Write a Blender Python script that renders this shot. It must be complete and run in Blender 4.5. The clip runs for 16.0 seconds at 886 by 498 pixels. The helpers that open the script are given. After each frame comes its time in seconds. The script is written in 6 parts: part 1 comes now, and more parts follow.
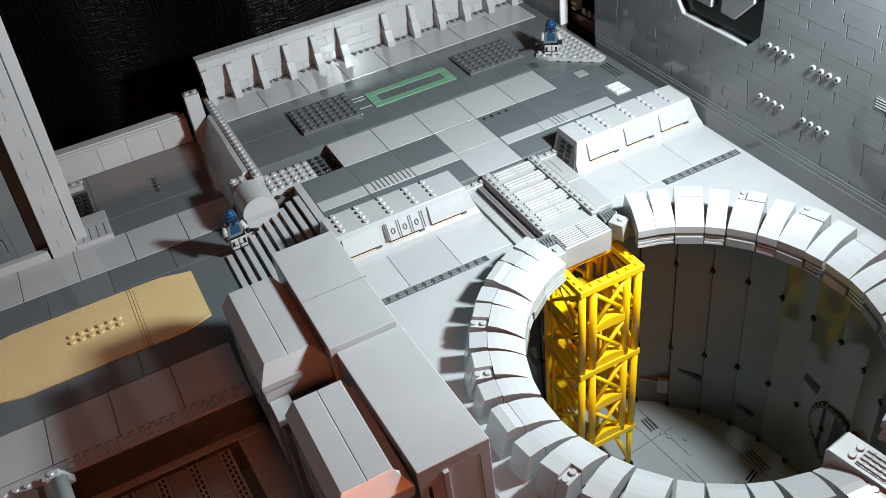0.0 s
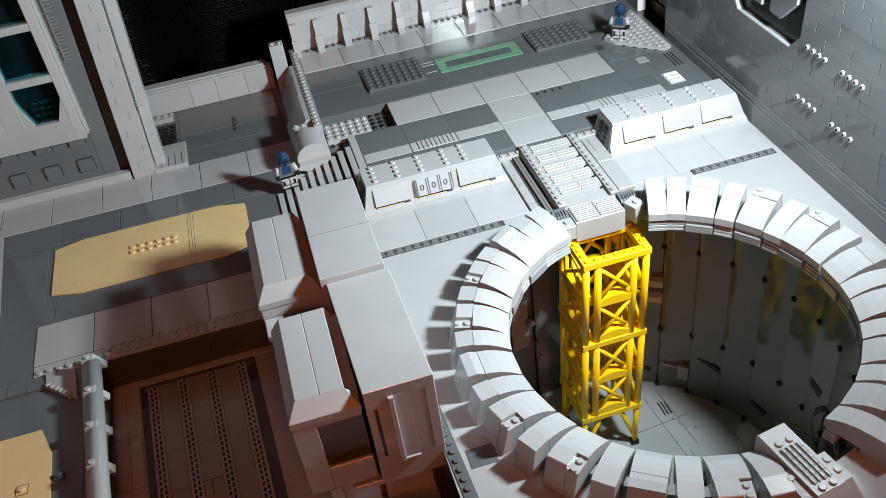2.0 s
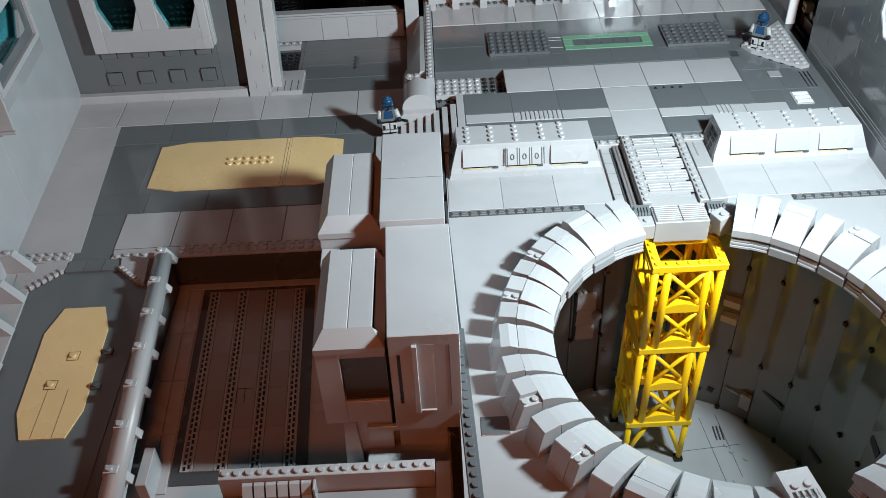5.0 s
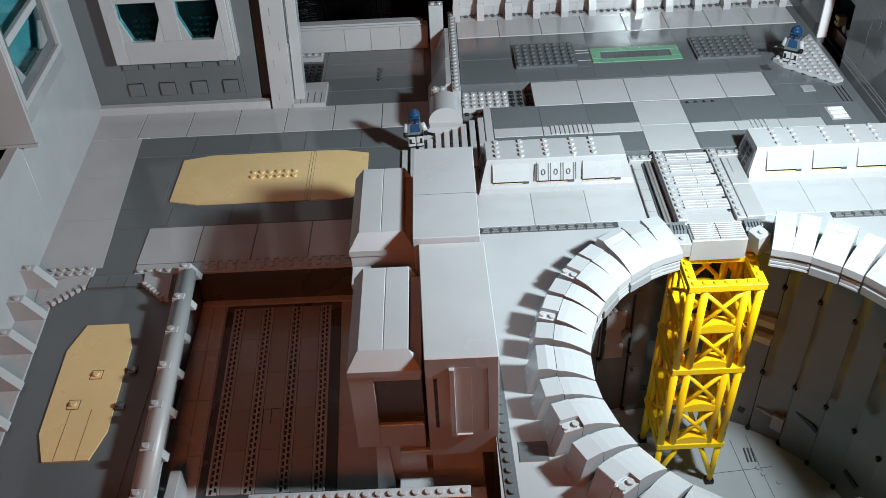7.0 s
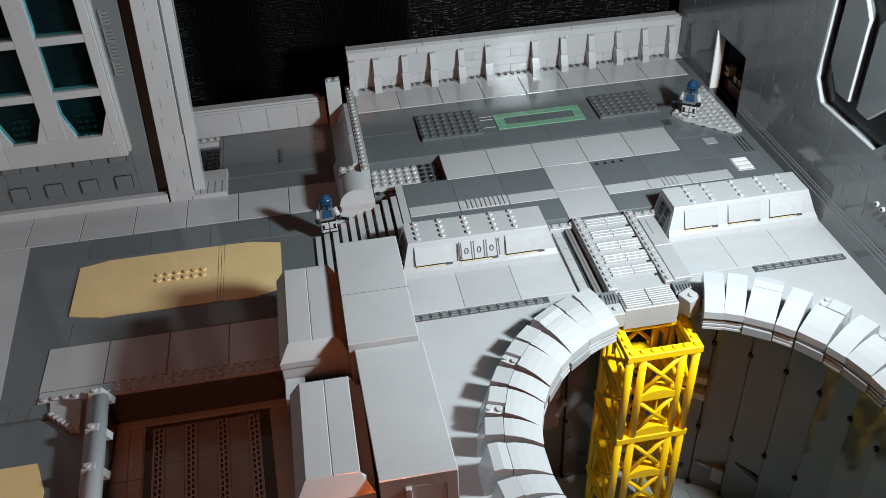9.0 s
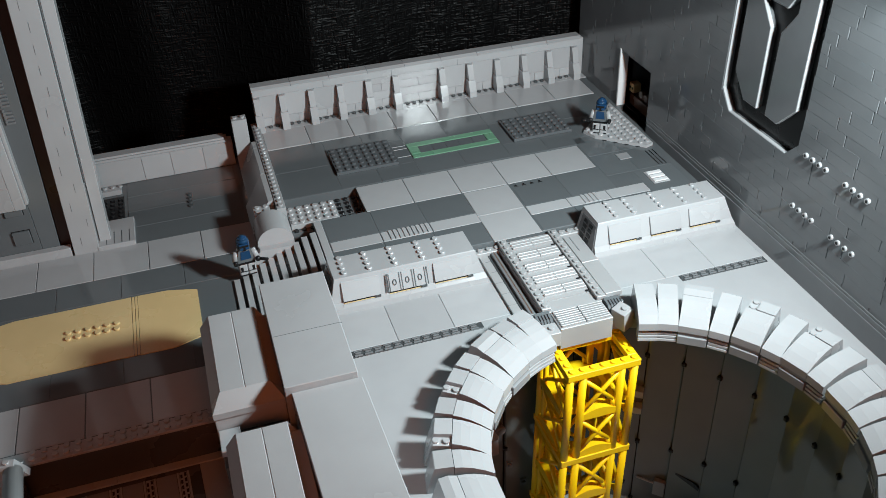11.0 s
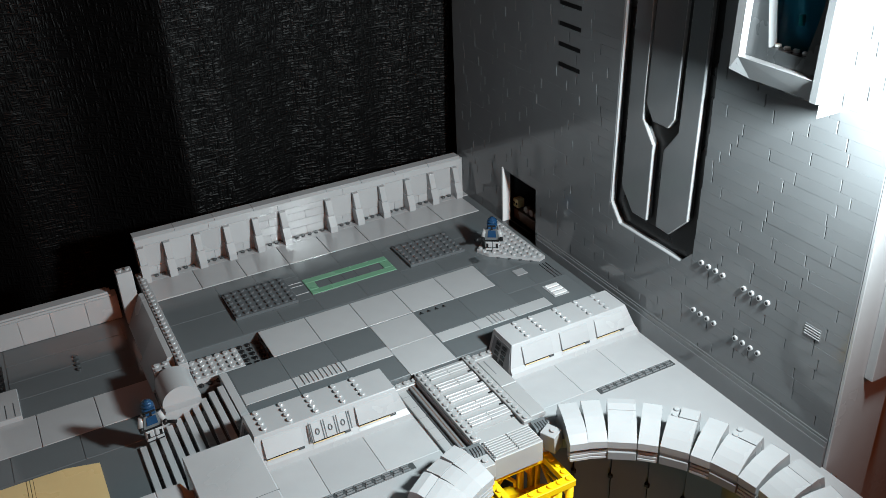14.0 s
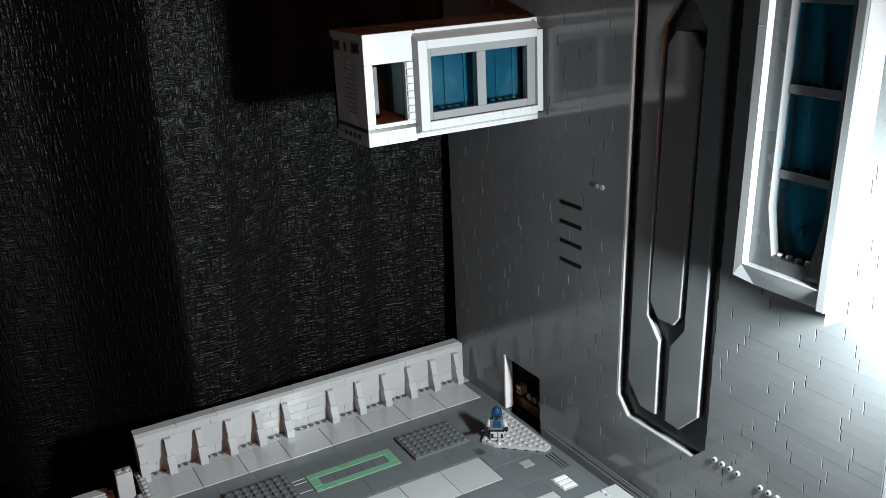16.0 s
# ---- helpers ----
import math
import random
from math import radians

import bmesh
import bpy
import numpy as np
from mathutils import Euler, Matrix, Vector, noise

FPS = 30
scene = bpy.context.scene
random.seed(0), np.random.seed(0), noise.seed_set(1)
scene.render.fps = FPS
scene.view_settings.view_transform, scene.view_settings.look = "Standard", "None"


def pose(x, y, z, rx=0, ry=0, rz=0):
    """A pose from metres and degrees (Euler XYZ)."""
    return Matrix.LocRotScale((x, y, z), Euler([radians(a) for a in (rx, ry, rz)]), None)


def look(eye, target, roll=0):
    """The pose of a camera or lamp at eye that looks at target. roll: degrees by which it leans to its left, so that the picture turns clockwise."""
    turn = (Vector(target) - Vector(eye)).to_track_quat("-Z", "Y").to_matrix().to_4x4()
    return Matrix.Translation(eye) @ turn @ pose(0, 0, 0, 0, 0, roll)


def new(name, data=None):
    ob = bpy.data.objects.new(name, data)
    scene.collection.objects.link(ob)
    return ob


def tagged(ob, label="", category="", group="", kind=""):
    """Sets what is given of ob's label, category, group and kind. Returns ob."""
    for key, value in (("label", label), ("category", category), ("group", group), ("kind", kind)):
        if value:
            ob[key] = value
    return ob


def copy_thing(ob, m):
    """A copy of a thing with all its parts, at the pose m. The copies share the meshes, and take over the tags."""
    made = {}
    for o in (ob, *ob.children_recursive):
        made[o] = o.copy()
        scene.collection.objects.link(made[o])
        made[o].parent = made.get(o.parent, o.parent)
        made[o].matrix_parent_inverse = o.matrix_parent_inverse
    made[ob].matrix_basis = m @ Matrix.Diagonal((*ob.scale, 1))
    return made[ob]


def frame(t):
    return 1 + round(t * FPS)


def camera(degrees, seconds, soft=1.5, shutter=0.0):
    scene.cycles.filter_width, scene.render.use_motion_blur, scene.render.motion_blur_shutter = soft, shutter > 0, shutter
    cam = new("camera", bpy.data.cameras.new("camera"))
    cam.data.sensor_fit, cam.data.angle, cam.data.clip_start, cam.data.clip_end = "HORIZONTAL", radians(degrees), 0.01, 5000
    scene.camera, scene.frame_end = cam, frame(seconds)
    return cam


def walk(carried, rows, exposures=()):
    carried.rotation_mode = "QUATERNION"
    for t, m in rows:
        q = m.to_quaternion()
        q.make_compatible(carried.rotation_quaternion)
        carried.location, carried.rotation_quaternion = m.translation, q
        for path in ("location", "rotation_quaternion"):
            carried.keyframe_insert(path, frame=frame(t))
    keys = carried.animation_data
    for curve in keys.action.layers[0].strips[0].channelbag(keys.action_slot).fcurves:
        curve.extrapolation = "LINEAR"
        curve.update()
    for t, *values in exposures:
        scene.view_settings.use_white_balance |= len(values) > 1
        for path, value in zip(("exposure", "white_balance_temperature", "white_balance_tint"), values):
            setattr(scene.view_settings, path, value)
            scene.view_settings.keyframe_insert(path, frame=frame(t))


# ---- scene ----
cam = camera(52.3, 16.0, soft=0.4)
PATH = [
    (0, (-0.197, -0.703, 0.47), (0.388, 0.739, -0.786), -8.3),
    (0.5, (-0.173, -0.725, 0.473), (0.392, 0.703, -0.808), -8.6),
    (1, (-0.159, -0.744, 0.478), (0.366, 0.695, -0.807), -7.2),
    (1.5, (-0.14, -0.77, 0.48), (0.26, 0.716, -0.797), -7.9),
    (2, (-0.118, -0.789, 0.481), (0.165, 0.735, -0.783), -8.4),
    (2.5, (-0.104, -0.798, 0.483), (0.124, 0.741, -0.774), -7.6),
    (3, (-0.094, -0.807, 0.476), (0.08, 0.739, -0.779), -6.5),
    (3.5, (-0.08, -0.816, 0.469), (0.059, 0.73, -0.792), -5.1),
    (4, (-0.072, -0.816, 0.464), (0.005, 0.726, -0.807), -4.2),
    (4.2, (-0.07, -0.812, 0.471), (-0.02, 0.717, -0.816), -4.0),
    (6.5, (-0.076, -0.797, 0.463), (-0.103, 0.752, -0.801), -2.7),
    (7, (-0.091, -0.786, 0.463), (-0.107, 0.764, -0.8), -3.0),
    (7.5, (-0.111, -0.771, 0.463), (-0.036, 0.784, -0.792), -2.5),
    (8, (-0.12, -0.756, 0.464), (0.023, 0.798, -0.786), -2.2),
    (8.5, (-0.119, -0.743, 0.469), (0.056, 0.818, -0.769), -2.9),
    (9, (-0.116, -0.737, 0.477), (0.117, 0.845, -0.724), -2.8),
    (9.2, (-0.114, -0.734, 0.479), (0.138, 0.853, -0.712), -2.8),
    (11.5, (-0.142, -0.717, 0.46), (0.371, 0.845, -0.679), -2.5),
    (12, (-0.153, -0.711, 0.46), (0.417, 0.831, -0.678), -2.4),
    (12.5, (-0.166, -0.703, 0.462), (0.447, 0.828, -0.669), -2.6),
    (13, (-0.179, -0.693, 0.472), (0.493, 0.849, -0.61), -2.7),
    (13.5, (-0.177, -0.682, 0.477), (0.572, 0.865, -0.545), -2.5),
    (14, (-0.168, -0.682, 0.488), (0.627, 0.874, -0.485), -2.6),
    (14.5, (-0.168, -0.684, 0.505), (0.674, 0.905, -0.37), -2.9),
    (15, (-0.174, -0.681, 0.514), (0.701, 0.927, -0.292), -2.8),
    (15.5, (-0.179, -0.669, 0.52), (0.717, 0.96, -0.217), -2.7),
    (16, (-0.185, -0.663, 0.527), (0.729, 0.988, -0.136), -2.7),
]
walk(cam, [(t, look(eye, target, roll)) for t, eye, target, roll in PATH],
     exposures=((0, 0.0, 6560, 10), (3, -0.03, 6450, 9), (6.5, 0.0, 6250, 8), (8, -0.02, 6550, 9), (9, -0.25, 6550, 10), (11.5, -0.4, 6580, 10), (13, -0.42, 6600, 10),
                (14, -0.41, 6620, 10), (15, -0.23, 6630, 10), (16, -0.14, 6650, 10)))

# ---- light ----
S = 0.008  # one stud of the building bricks, in metres
world = bpy.data.worlds.new("world")
world.use_nodes = True
scene.world = world
bg = world.node_tree.nodes["Background"]
bg.inputs["Color"].default_value = (1.0, 0.6, 0.42, 1)
bg.inputs["Strength"].default_value = 0.005


def area_lamp(name, eye, target, size, watts, colour, spread=180):
    data = bpy.data.lights.new(name, "AREA")
    data.shape, data.size, data.energy, data.color, data.spread = "DISK", size, watts, colour, radians(spread)
    ob = new(name, data)
    ob.matrix_world = look([c * S for c in eye], [c * S for c in target])
    return ob


KEY = (34.7, -52.5, 39.2)
area_lamp("work_lamp_light", KEY, (-18.6, 17.6, 26.3), 0.056, 7.65, (0.835, 0.965, 1.0), 180)
area_lamp("room_lamp_light", (-5, -205, 130), (-5, -20, 0), 0.3, 6.4, (1.0, 0.23, 0.07))

# ---- materials ----


def plastic(name, colour, rough=0.16, dust=0.25, spec=0.5, vary=0.05, trans=0.0):
    """Moulded plastic: fine surface ripple, dust and rubbing in the gloss, a small tone change from piece to piece."""
    m = bpy.data.materials.new(name)
    m.use_nodes = True
    n, l = m.node_tree.nodes, m.node_tree.links
    b = n["Principled BSDF"]
    tc = n.new("ShaderNodeTexCoord")
    big = n.new("ShaderNodeTexNoise")
    big.inputs["Scale"].default_value, big.inputs["Detail"].default_value = 22, 4
    fine = n.new("ShaderNodeTexNoise")
    fine.inputs["Scale"].default_value, fine.inputs["Detail"].default_value = 700, 3
    l.new(tc.outputs["Object"], big.inputs["Vector"]), l.new(tc.outputs["Object"], fine.inputs["Vector"])
    info = n.new("ShaderNodeObjectInfo")
    val = n.new("ShaderNodeMapRange")
    val.inputs["To Min"].default_value, val.inputs["To Max"].default_value = 1 - vary, 1 + vary
    l.new(info.outputs["Random"], val.inputs["Value"])
    dirt = n.new("ShaderNodeMapRange")
    dirt.inputs["From Min"].default_value, dirt.inputs["From Max"].default_value = 0.3, 0.75
    dirt.inputs["To Min"].default_value, dirt.inputs["To Max"].default_value = 1.04, 0.93
    l.new(big.outputs["Fac"], dirt.inputs["Value"])
    mul = n.new("ShaderNodeMath")
    mul.operation = "MULTIPLY"
    l.new(val.outputs[0], mul.inputs[0]), l.new(dirt.outputs[0], mul.inputs[1])
    hsv = n.new("ShaderNodeHueSaturation")
    hsv.inputs["Color"].default_value = (*colour, 1)
    l.new(mul.outputs[0], hsv.inputs["Value"])
    l.new(hsv.outputs[0], b.inputs["Base Color"])
    rr = n.new("ShaderNodeMapRange")
    rr.inputs["From Min"].default_value, rr.inputs["From Max"].default_value = 0.35, 0.7
    rr.inputs["To Min"].default_value, rr.inputs["To Max"].default_value = rough, rough + dust
    l.new(big.outputs["Fac"], rr.inputs["Value"]), l.new(rr.outputs[0], b.inputs["Roughness"])
    bump = n.new("ShaderNodeBump")
    bump.inputs["Strength"].default_value, bump.inputs["Distance"].default_value = 0.06, 0.0004
    l.new(fine.outputs["Fac"], bump.inputs["Height"]), l.new(bump.outputs[0], b.inputs["Normal"])
    b.inputs["Specular IOR Level"].default_value = spec
    b.inputs["Transmission Weight"].default_value = trans
    return m


LIGHT = plastic("light_grey_plastic", (0.375, 0.385, 0.396), 0.12, 0.2)
MATTE = plastic("worn_light_grey_plastic", (0.33, 0.336, 0.342), 0.3, 0.15)
TILE = plastic("light_grey_tile_plastic", (0.375, 0.385, 0.396), 0.07, 0.13)
DARK = plastic("dark_grey_plastic", (0.115, 0.128, 0.136), 0.08, 0.14)
PLATE = plastic("deep_grey_plastic", (0.1, 0.11, 0.118), 0.09, 0.06)
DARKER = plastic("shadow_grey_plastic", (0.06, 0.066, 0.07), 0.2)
WALL = plastic("wall_grey_plastic", (0.152, 0.161, 0.169), 0.05, 0.06, vary=0.03)
MID = plastic("mid_grey_plastic", (0.27, 0.28, 0.29), 0.1, 0.12)
STONE = plastic("stone_grey_plastic", (0.165, 0.173, 0.18), 0.1, 0.12)
BLACK = plastic("black_plastic", (0.01, 0.01, 0.011), 0.2, spec=0.3)
TAN = plastic("tan_plastic", (0.66, 0.49, 0.24), 0.2)
YELLOW = plastic("yellow_plastic", (0.95, 0.6, 0.004), 0.3, vary=0.02)
GREEN = plastic("sand_green_plastic", (0.14, 0.31, 0.2), 0.2)
BROWN = plastic("reddish_brown_plastic", (0.11, 0.045, 0.025), 0.25)
BLUE = plastic("blue_plastic", (0.01, 0.045, 0.11), 0.1)
WHITE = plastic("white_plastic", (0.72, 0.73, 0.74), 0.15)
PITWALL = plastic("pit_wall_plastic", (0.128, 0.14, 0.136), 0.02, 0.04)


def glass_blue(name, colour, rough):
    m = bpy.data.materials.new(name)
    m.use_nodes = True
    b = m.node_tree.nodes["Principled BSDF"]
    b.inputs["Base Color"].default_value = (*colour, 1)
    b.inputs["Roughness"].default_value = rough
    b.inputs["Transmission Weight"].default_value = 1.0
    b.inputs["IOR"].default_value = 1.15
    return m


TEAL = glass_blue("transparent_teal_plastic", (0.12, 0.4, 0.43), 0.02)
PANE = glass_blue("transparent_blue_plastic", (0.28, 0.56, 0.66), 0.02)
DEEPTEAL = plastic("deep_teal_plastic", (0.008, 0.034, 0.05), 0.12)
# Two darkened copies of the teal: shade behind the panes is in the colour.
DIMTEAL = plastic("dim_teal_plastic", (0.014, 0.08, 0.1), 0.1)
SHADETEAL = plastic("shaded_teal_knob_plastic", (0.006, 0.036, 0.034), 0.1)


def cloth(name):
    """Black woven cloth with a crossed slub weave."""
    m = bpy.data.materials.new(name)
    m.use_nodes = True
    n, l = m.node_tree.nodes, m.node_tree.links
    b = n["Principled BSDF"]
    b.inputs["Base Color"].default_value = (0.0034, 0.0034, 0.0036, 1)
    b.inputs["Roughness"].default_value = 0.4
    b.inputs["Specular IOR Level"].default_value = 0.1
    tc = n.new("ShaderNodeTexCoord")
    both = None
    for sc in ((62, 1, 400), (400, 1, 62)):
        mp = n.new("ShaderNodeMapping")
        mp.inputs["Scale"].default_value = sc
        nz = n.new("ShaderNodeTexNoise")
        nz.inputs["Scale"].default_value, nz.inputs["Detail"].default_value = 1.0, 0.8
        l.new(tc.outputs["Object"], mp.inputs["Vector"]), l.new(mp.outputs[0], nz.inputs["Vector"])
        if both is None:
            both = nz.outputs["Fac"]
        else:
            mx = n.new("ShaderNodeMath")
            mx.operation = "MAXIMUM"
            l.new(both, mx.inputs[0]), l.new(nz.outputs["Fac"], mx.inputs[1])
            both = mx.outputs[0]
    bump = n.new("ShaderNodeBump")
    bump.inputs["Strength"].default_value, bump.inputs["Distance"].default_value = 1.0, 0.004
    l.new(both, bump.inputs["Height"]), l.new(bump.outputs[0], b.inputs["Normal"])
    return m


CLOTH = cloth("black_woven_cloth")
PAINT = plastic("dark_room_paint", (0.05, 0.045, 0.04), 0.6)

# ---- mesh helpers (all lengths in studs) ----


class Geo:
    """Collects faces in studs; every box has chamfered edges."""

    def __init__(self):
        self.v, self.f, self.s, self.m, self.slot, self.tr = [], [], [], [], 0, None

    def add(self, verts, faces, smooth=False):
        o = len(self.v)
        if self.tr is not None:
            verts = [tuple(self.tr @ Vector(p)) for p in verts]
        self.v += verts
        for q in faces:
            self.f.append([o + i for i in q])
            self.s.append(smooth)
            self.m.append(self.slot)
        return self

    def box(self, x0, x1, y0, y1, z0, z1, b=0.05):
        b = min(b, (x1 - x0) / 3, (y1 - y0) / 3, (z1 - z0) / 3)
        lo, hi, vs, idx = (x0, y0, z0), (x1, y1, z1), [], {}
        for cx in (0, 1):
            for cy in (0, 1):
                for cz in (0, 1):
                    c = (cx, cy, cz)
                    for a in range(3):
                        p = [0, 0, 0]
                        for k in range(3):
                            e = hi[k] if c[k] else lo[k]
                            p[k] = e if k == a else (e - b if c[k] else e + b)
                        idx[c, a] = len(vs)
                        vs.append(tuple(p))
        fs = []
        for a in range(3):
            u, w = (a + 1) % 3, (a + 2) % 3
            for s in (0, 1):
                q = []
                for cu, cw in ((0, 0), (1, 0), (1, 1), (0, 1)):
                    c = [0, 0, 0]
                    c[a], c[u], c[w] = s, cu, cw
                    q.append(idx[tuple(c), a])
                fs.append(q if s else q[::-1])
            for cu in (0, 1):
                for cw in (0, 1):
                    c0, c1 = [0, 0, 0], [0, 0, 0]
                    c0[u] = c1[u] = cu
                    c0[w] = c1[w] = cw
                    c1[a] = 1
                    q = [idx[tuple(c0), u], idx[tuple(c1), u], idx[tuple(c1), w], idx[tuple(c0), w]]
                    fs.append(q if cu != cw else q[::-1])
        for cx in (0, 1):
            for cy in (0, 1):
                for cz in (0, 1):
                    q = [idx[(cx, cy, cz), a] for a in range(3)]
                    fs.append(q if (cx + cy + cz) % 2 else q[::-1])
        return self.add(vs, fs)

    def prism(self, poly, axis, a, b):
        """A polygon drawn in the other two axes (in x, y, z order), pushed from a to b along axis."""
        k = "xyz".index(axis)

        def put(p, d):
            q = list(p)
            q.insert(k, d)
            return tuple(q)
        n = len(poly)
        area = sum(poly[i][0] * poly[(i + 1) % n][1] - poly[(i + 1) % n][0] * poly[i][1] for i in range(n))
        flip = (area < 0) != (axis == "y")
        if flip:
            poly = poly[::-1]
        vs = [put(p, a) for p in poly] + [put(p, b) for p in poly]
        fs = [list(range(n))[::-1], list(range(n, 2 * n))]
        fs += [[i, (i + 1) % n, n + (i + 1) % n, n + i] for i in range(n)]
        if b < a:
            fs = [q[::-1] for q in fs]
        return self.add(vs, fs)

    def tube(self, p, q, r, n=12, r2=None):
        p, q = Vector(p), Vector(q)
        d = (q - p).normalized()
        u = d.orthogonal().normalized()
        w = d.cross(u)
        r2 = r if r2 is None else r2
        ring = [(math.cos(2 * math.pi * i / n), math.sin(2 * math.pi * i / n)) for i in range(n)]
        vs = [tuple(p + r * (c * u + s * w)) for c, s in ring] + [tuple(q + r2 * (c * u + s * w)) for c, s in ring]
        self.add(vs, [[i, (i + 1) % n, n + (i + 1) % n, n + i] for i in range(n)], True)
        o = len(self.v) - 2 * n
        self.f += [[o + i for i in range(n)][::-1], [o + n + i for i in range(n)]]
        self.s += [False, False]
        self.m += [self.slot, self.slot]
        return self

    def stud(self, x, y, z, n=12):
        """One round knob, chamfered, on a top face at z."""
        rs = ((0.3, 0.0), (0.3, 0.17), (0.265, 0.21))
        vs = [(x + r * math.cos(2 * math.pi * i / n), y + r * math.sin(2 * math.pi * i / n), z + h) for r, h in rs for i in range(n)]
        self.add(vs, [[k * n + i, k * n + (i + 1) % n, (k + 1) * n + (i + 1) % n, (k + 1) * n + i] for k in (0, 1) for i in range(n)])
        o = len(self.v) - 3 * n
        self.f.append([o + 2 * n + i for i in range(n)])
        self.s.append(False)
        self.m.append(self.slot)
        return self

    def studs(self, x0, y0, nx, ny, z, step=1.0):
        for i in range(nx):
            for j in range(ny):
                self.stud(x0 + 0.5 * step + i * step, y0 + 0.5 * step + j * step, z)
        return self

    def mesh(self, name, mats, origin):
        me = bpy.data.meshes.new(name)
        me.from_pydata([((x - origin[0]) * S, (y - origin[1]) * S, (z - origin[2]) * S) for x, y, z in self.v], [], self.f)
        for m in mats:
            me.materials.append(m)
        me.polygons.foreach_set("use_smooth", self.s)
        me.polygons.foreach_set("material_index", self.m)
        me.update()
        return me


ORIGIN = {}


def base(name, at, label="", category="", group="", kind=""):
    """An Empty at a thing's base."""
    ob = new(name)
    ob.empty_display_size = 0.01
    ob.location = [c * S for c in at]
    ORIGIN[ob] = at
    return tagged(ob, label, category, group, kind)


def solid(name, geo, mat, at, label="", category="", group="", kind=""):
    """A top-level thing in one mesh."""
    mats = mat if isinstance(mat, (list, tuple)) else [mat]
    ob = new(name, geo.mesh(name, mats, at))
    ob.location = [c * S for c in at]
    ORIGIN[ob] = at
    return tagged(ob, label, category, group, kind)


def part(name, geo, mat, parent, label=""):
    """A mesh of its own under a thing or a part."""
    mats = mat if isinstance(mat, (list, tuple)) else [mat]
    ob = new(name, geo.mesh(name, mats, ORIGIN[parent]))
    ob.parent = parent
    ORIGIN[ob] = ORIGIN[parent]
    if TEAL in mats or PANE in mats:
        ob.visible_shadow = False
    return tagged(ob, label)


def piece(name, me, parent, x, y, z, turn=None):
    """A piece that shares its mesh with its like, at a place in studs."""
    ob = new(name, me)
    ob.parent = parent
    o = ORIGIN[parent]
    m = Matrix.Translation(((x - o[0]) * S, (y - o[1]) * S, (z - o[2]) * S))
    ob.matrix_local = m @ turn if turn is not None else m
    return ob


def tile_mesh(name, w, d, h, mat, b=0.05):
    g = 0.03
    return Geo().box(g, w - g, g, d - g, -h, 0, b).mesh(name, [mat], (0, 0, 0))


# ---- the room round the model ----
g = Geo()
nx, nz, CURTAIN_END = 300, 6, 41.8


def fold(x, j):
    """A flat lit breadth, then a deep fold that turns away from the lamp."""
    y = 33.0 + 0.08 * min(max(x - 0.5, 0), 7) + 0.25 * min(max(x - 7.5, 0), 6) - 0.14 * max(x - 28, 0)
    if x < 0.5:
        y += 0.95 * min(0.5 - x, 8) + 0.3 * min(max(0, -7.5 - x), 25) + 0.9 * math.sin(max(0, -7.5 - x) * 0.32)
    return y + 0.16 * math.sin(x * 0.4 + 0.6) + (0.07 if x < 8 else 0.18) * math.sin((x - 8) * 0.9)


for j in range(nz + 1):
    for i in range(nx + 1):
        x = -140 + (140 + CURTAIN_END) * i / nx
        z = -60 + 210 * j / nz
        g.v.append((x, fold(x, j) - 0.06 * (z - 5), z))
for j in range(nz):
    for i in range(nx):
        a = j * (nx + 1) + i
        g.f.append([a, a + 1, a + nx + 2, a + nx + 1])
        g.s.append(True)
        g.m.append(0)
curtain = solid("curtain", g, CLOTH, (0, 34, -60), "black woven cloth hung in soft folds behind the model", "curtain", kind="structure")
sol = curtain.modifiers.new("thickness", "SOLIDIFY")
sol.thickness = 0.003
for nm, bb in (("wall_north", (-150, 150, 62, 65, -60, 160)), ("wall_south", (-150, 150, -233, -230, -60, 160)),
               ("wall_west", (-153, -150, -230, 62, -60, 160)), ("wall_east", (150, 153, -230, 62, -60, 160)),
               ("ceiling", (-153, 153, -233, 65, 160, 163)), ("floor", (-153, 153, -233, 65, -63, -60))):
    solid(nm, Geo().box(*bb), PAINT, ((bb[0] + bb[1]) / 2, (bb[2] + bb[3]) / 2, bb[4]), kind="structure")
tb = base("table", (0, -10, -60), "large dark table that carries the model", "table")
part("tabletop", Geo().box(-75, 75, -80, 29, -41, -38), PAINT, tb)
for lx in (-72, 69):
    for ly in (-77, 25):
        part("leg", Geo().box(lx, lx + 3, ly, ly + 3, -60, -41), PAINT, tb)

# ---- floors of the model ----
RX, RY = 16.05, -44.95  # centre of the round shaft
RI = 15.6  # inner radius of its ring

deck = solid("deck_floor", Geo().box(-6.3, 0, -11, 0.3, -3, 0).box(0, 40.3, -11, 6.3, -3, 0).box(-9, 40.3, 6.3, 28, -3, 0)
             .box(-9, 0, 0.3, 6.3, -3, -1.2), DARK, (15, 8, -3), "dark grey smooth plastic deck", "floor", kind="structure")
t66 = tile_mesh("tile", 6, 6, 0.1, TILE)
for i in range(5):
    piece("tile", t66, deck, 6 * i, 0.1, 0.06)
t65 = tile_mesh("tile", 5.9, 5.6, 0.1, TILE)
for k in range(2):
    piece("tile", t65, deck, 12.1, -5.6 * (k + 1), 0.06)
led = tile_mesh("tile", 6, 5.6, 0.2, TILE)
for i in range(8):
    piece("tile", led, deck, -9 + 6 * i, 19.7, 0.12)
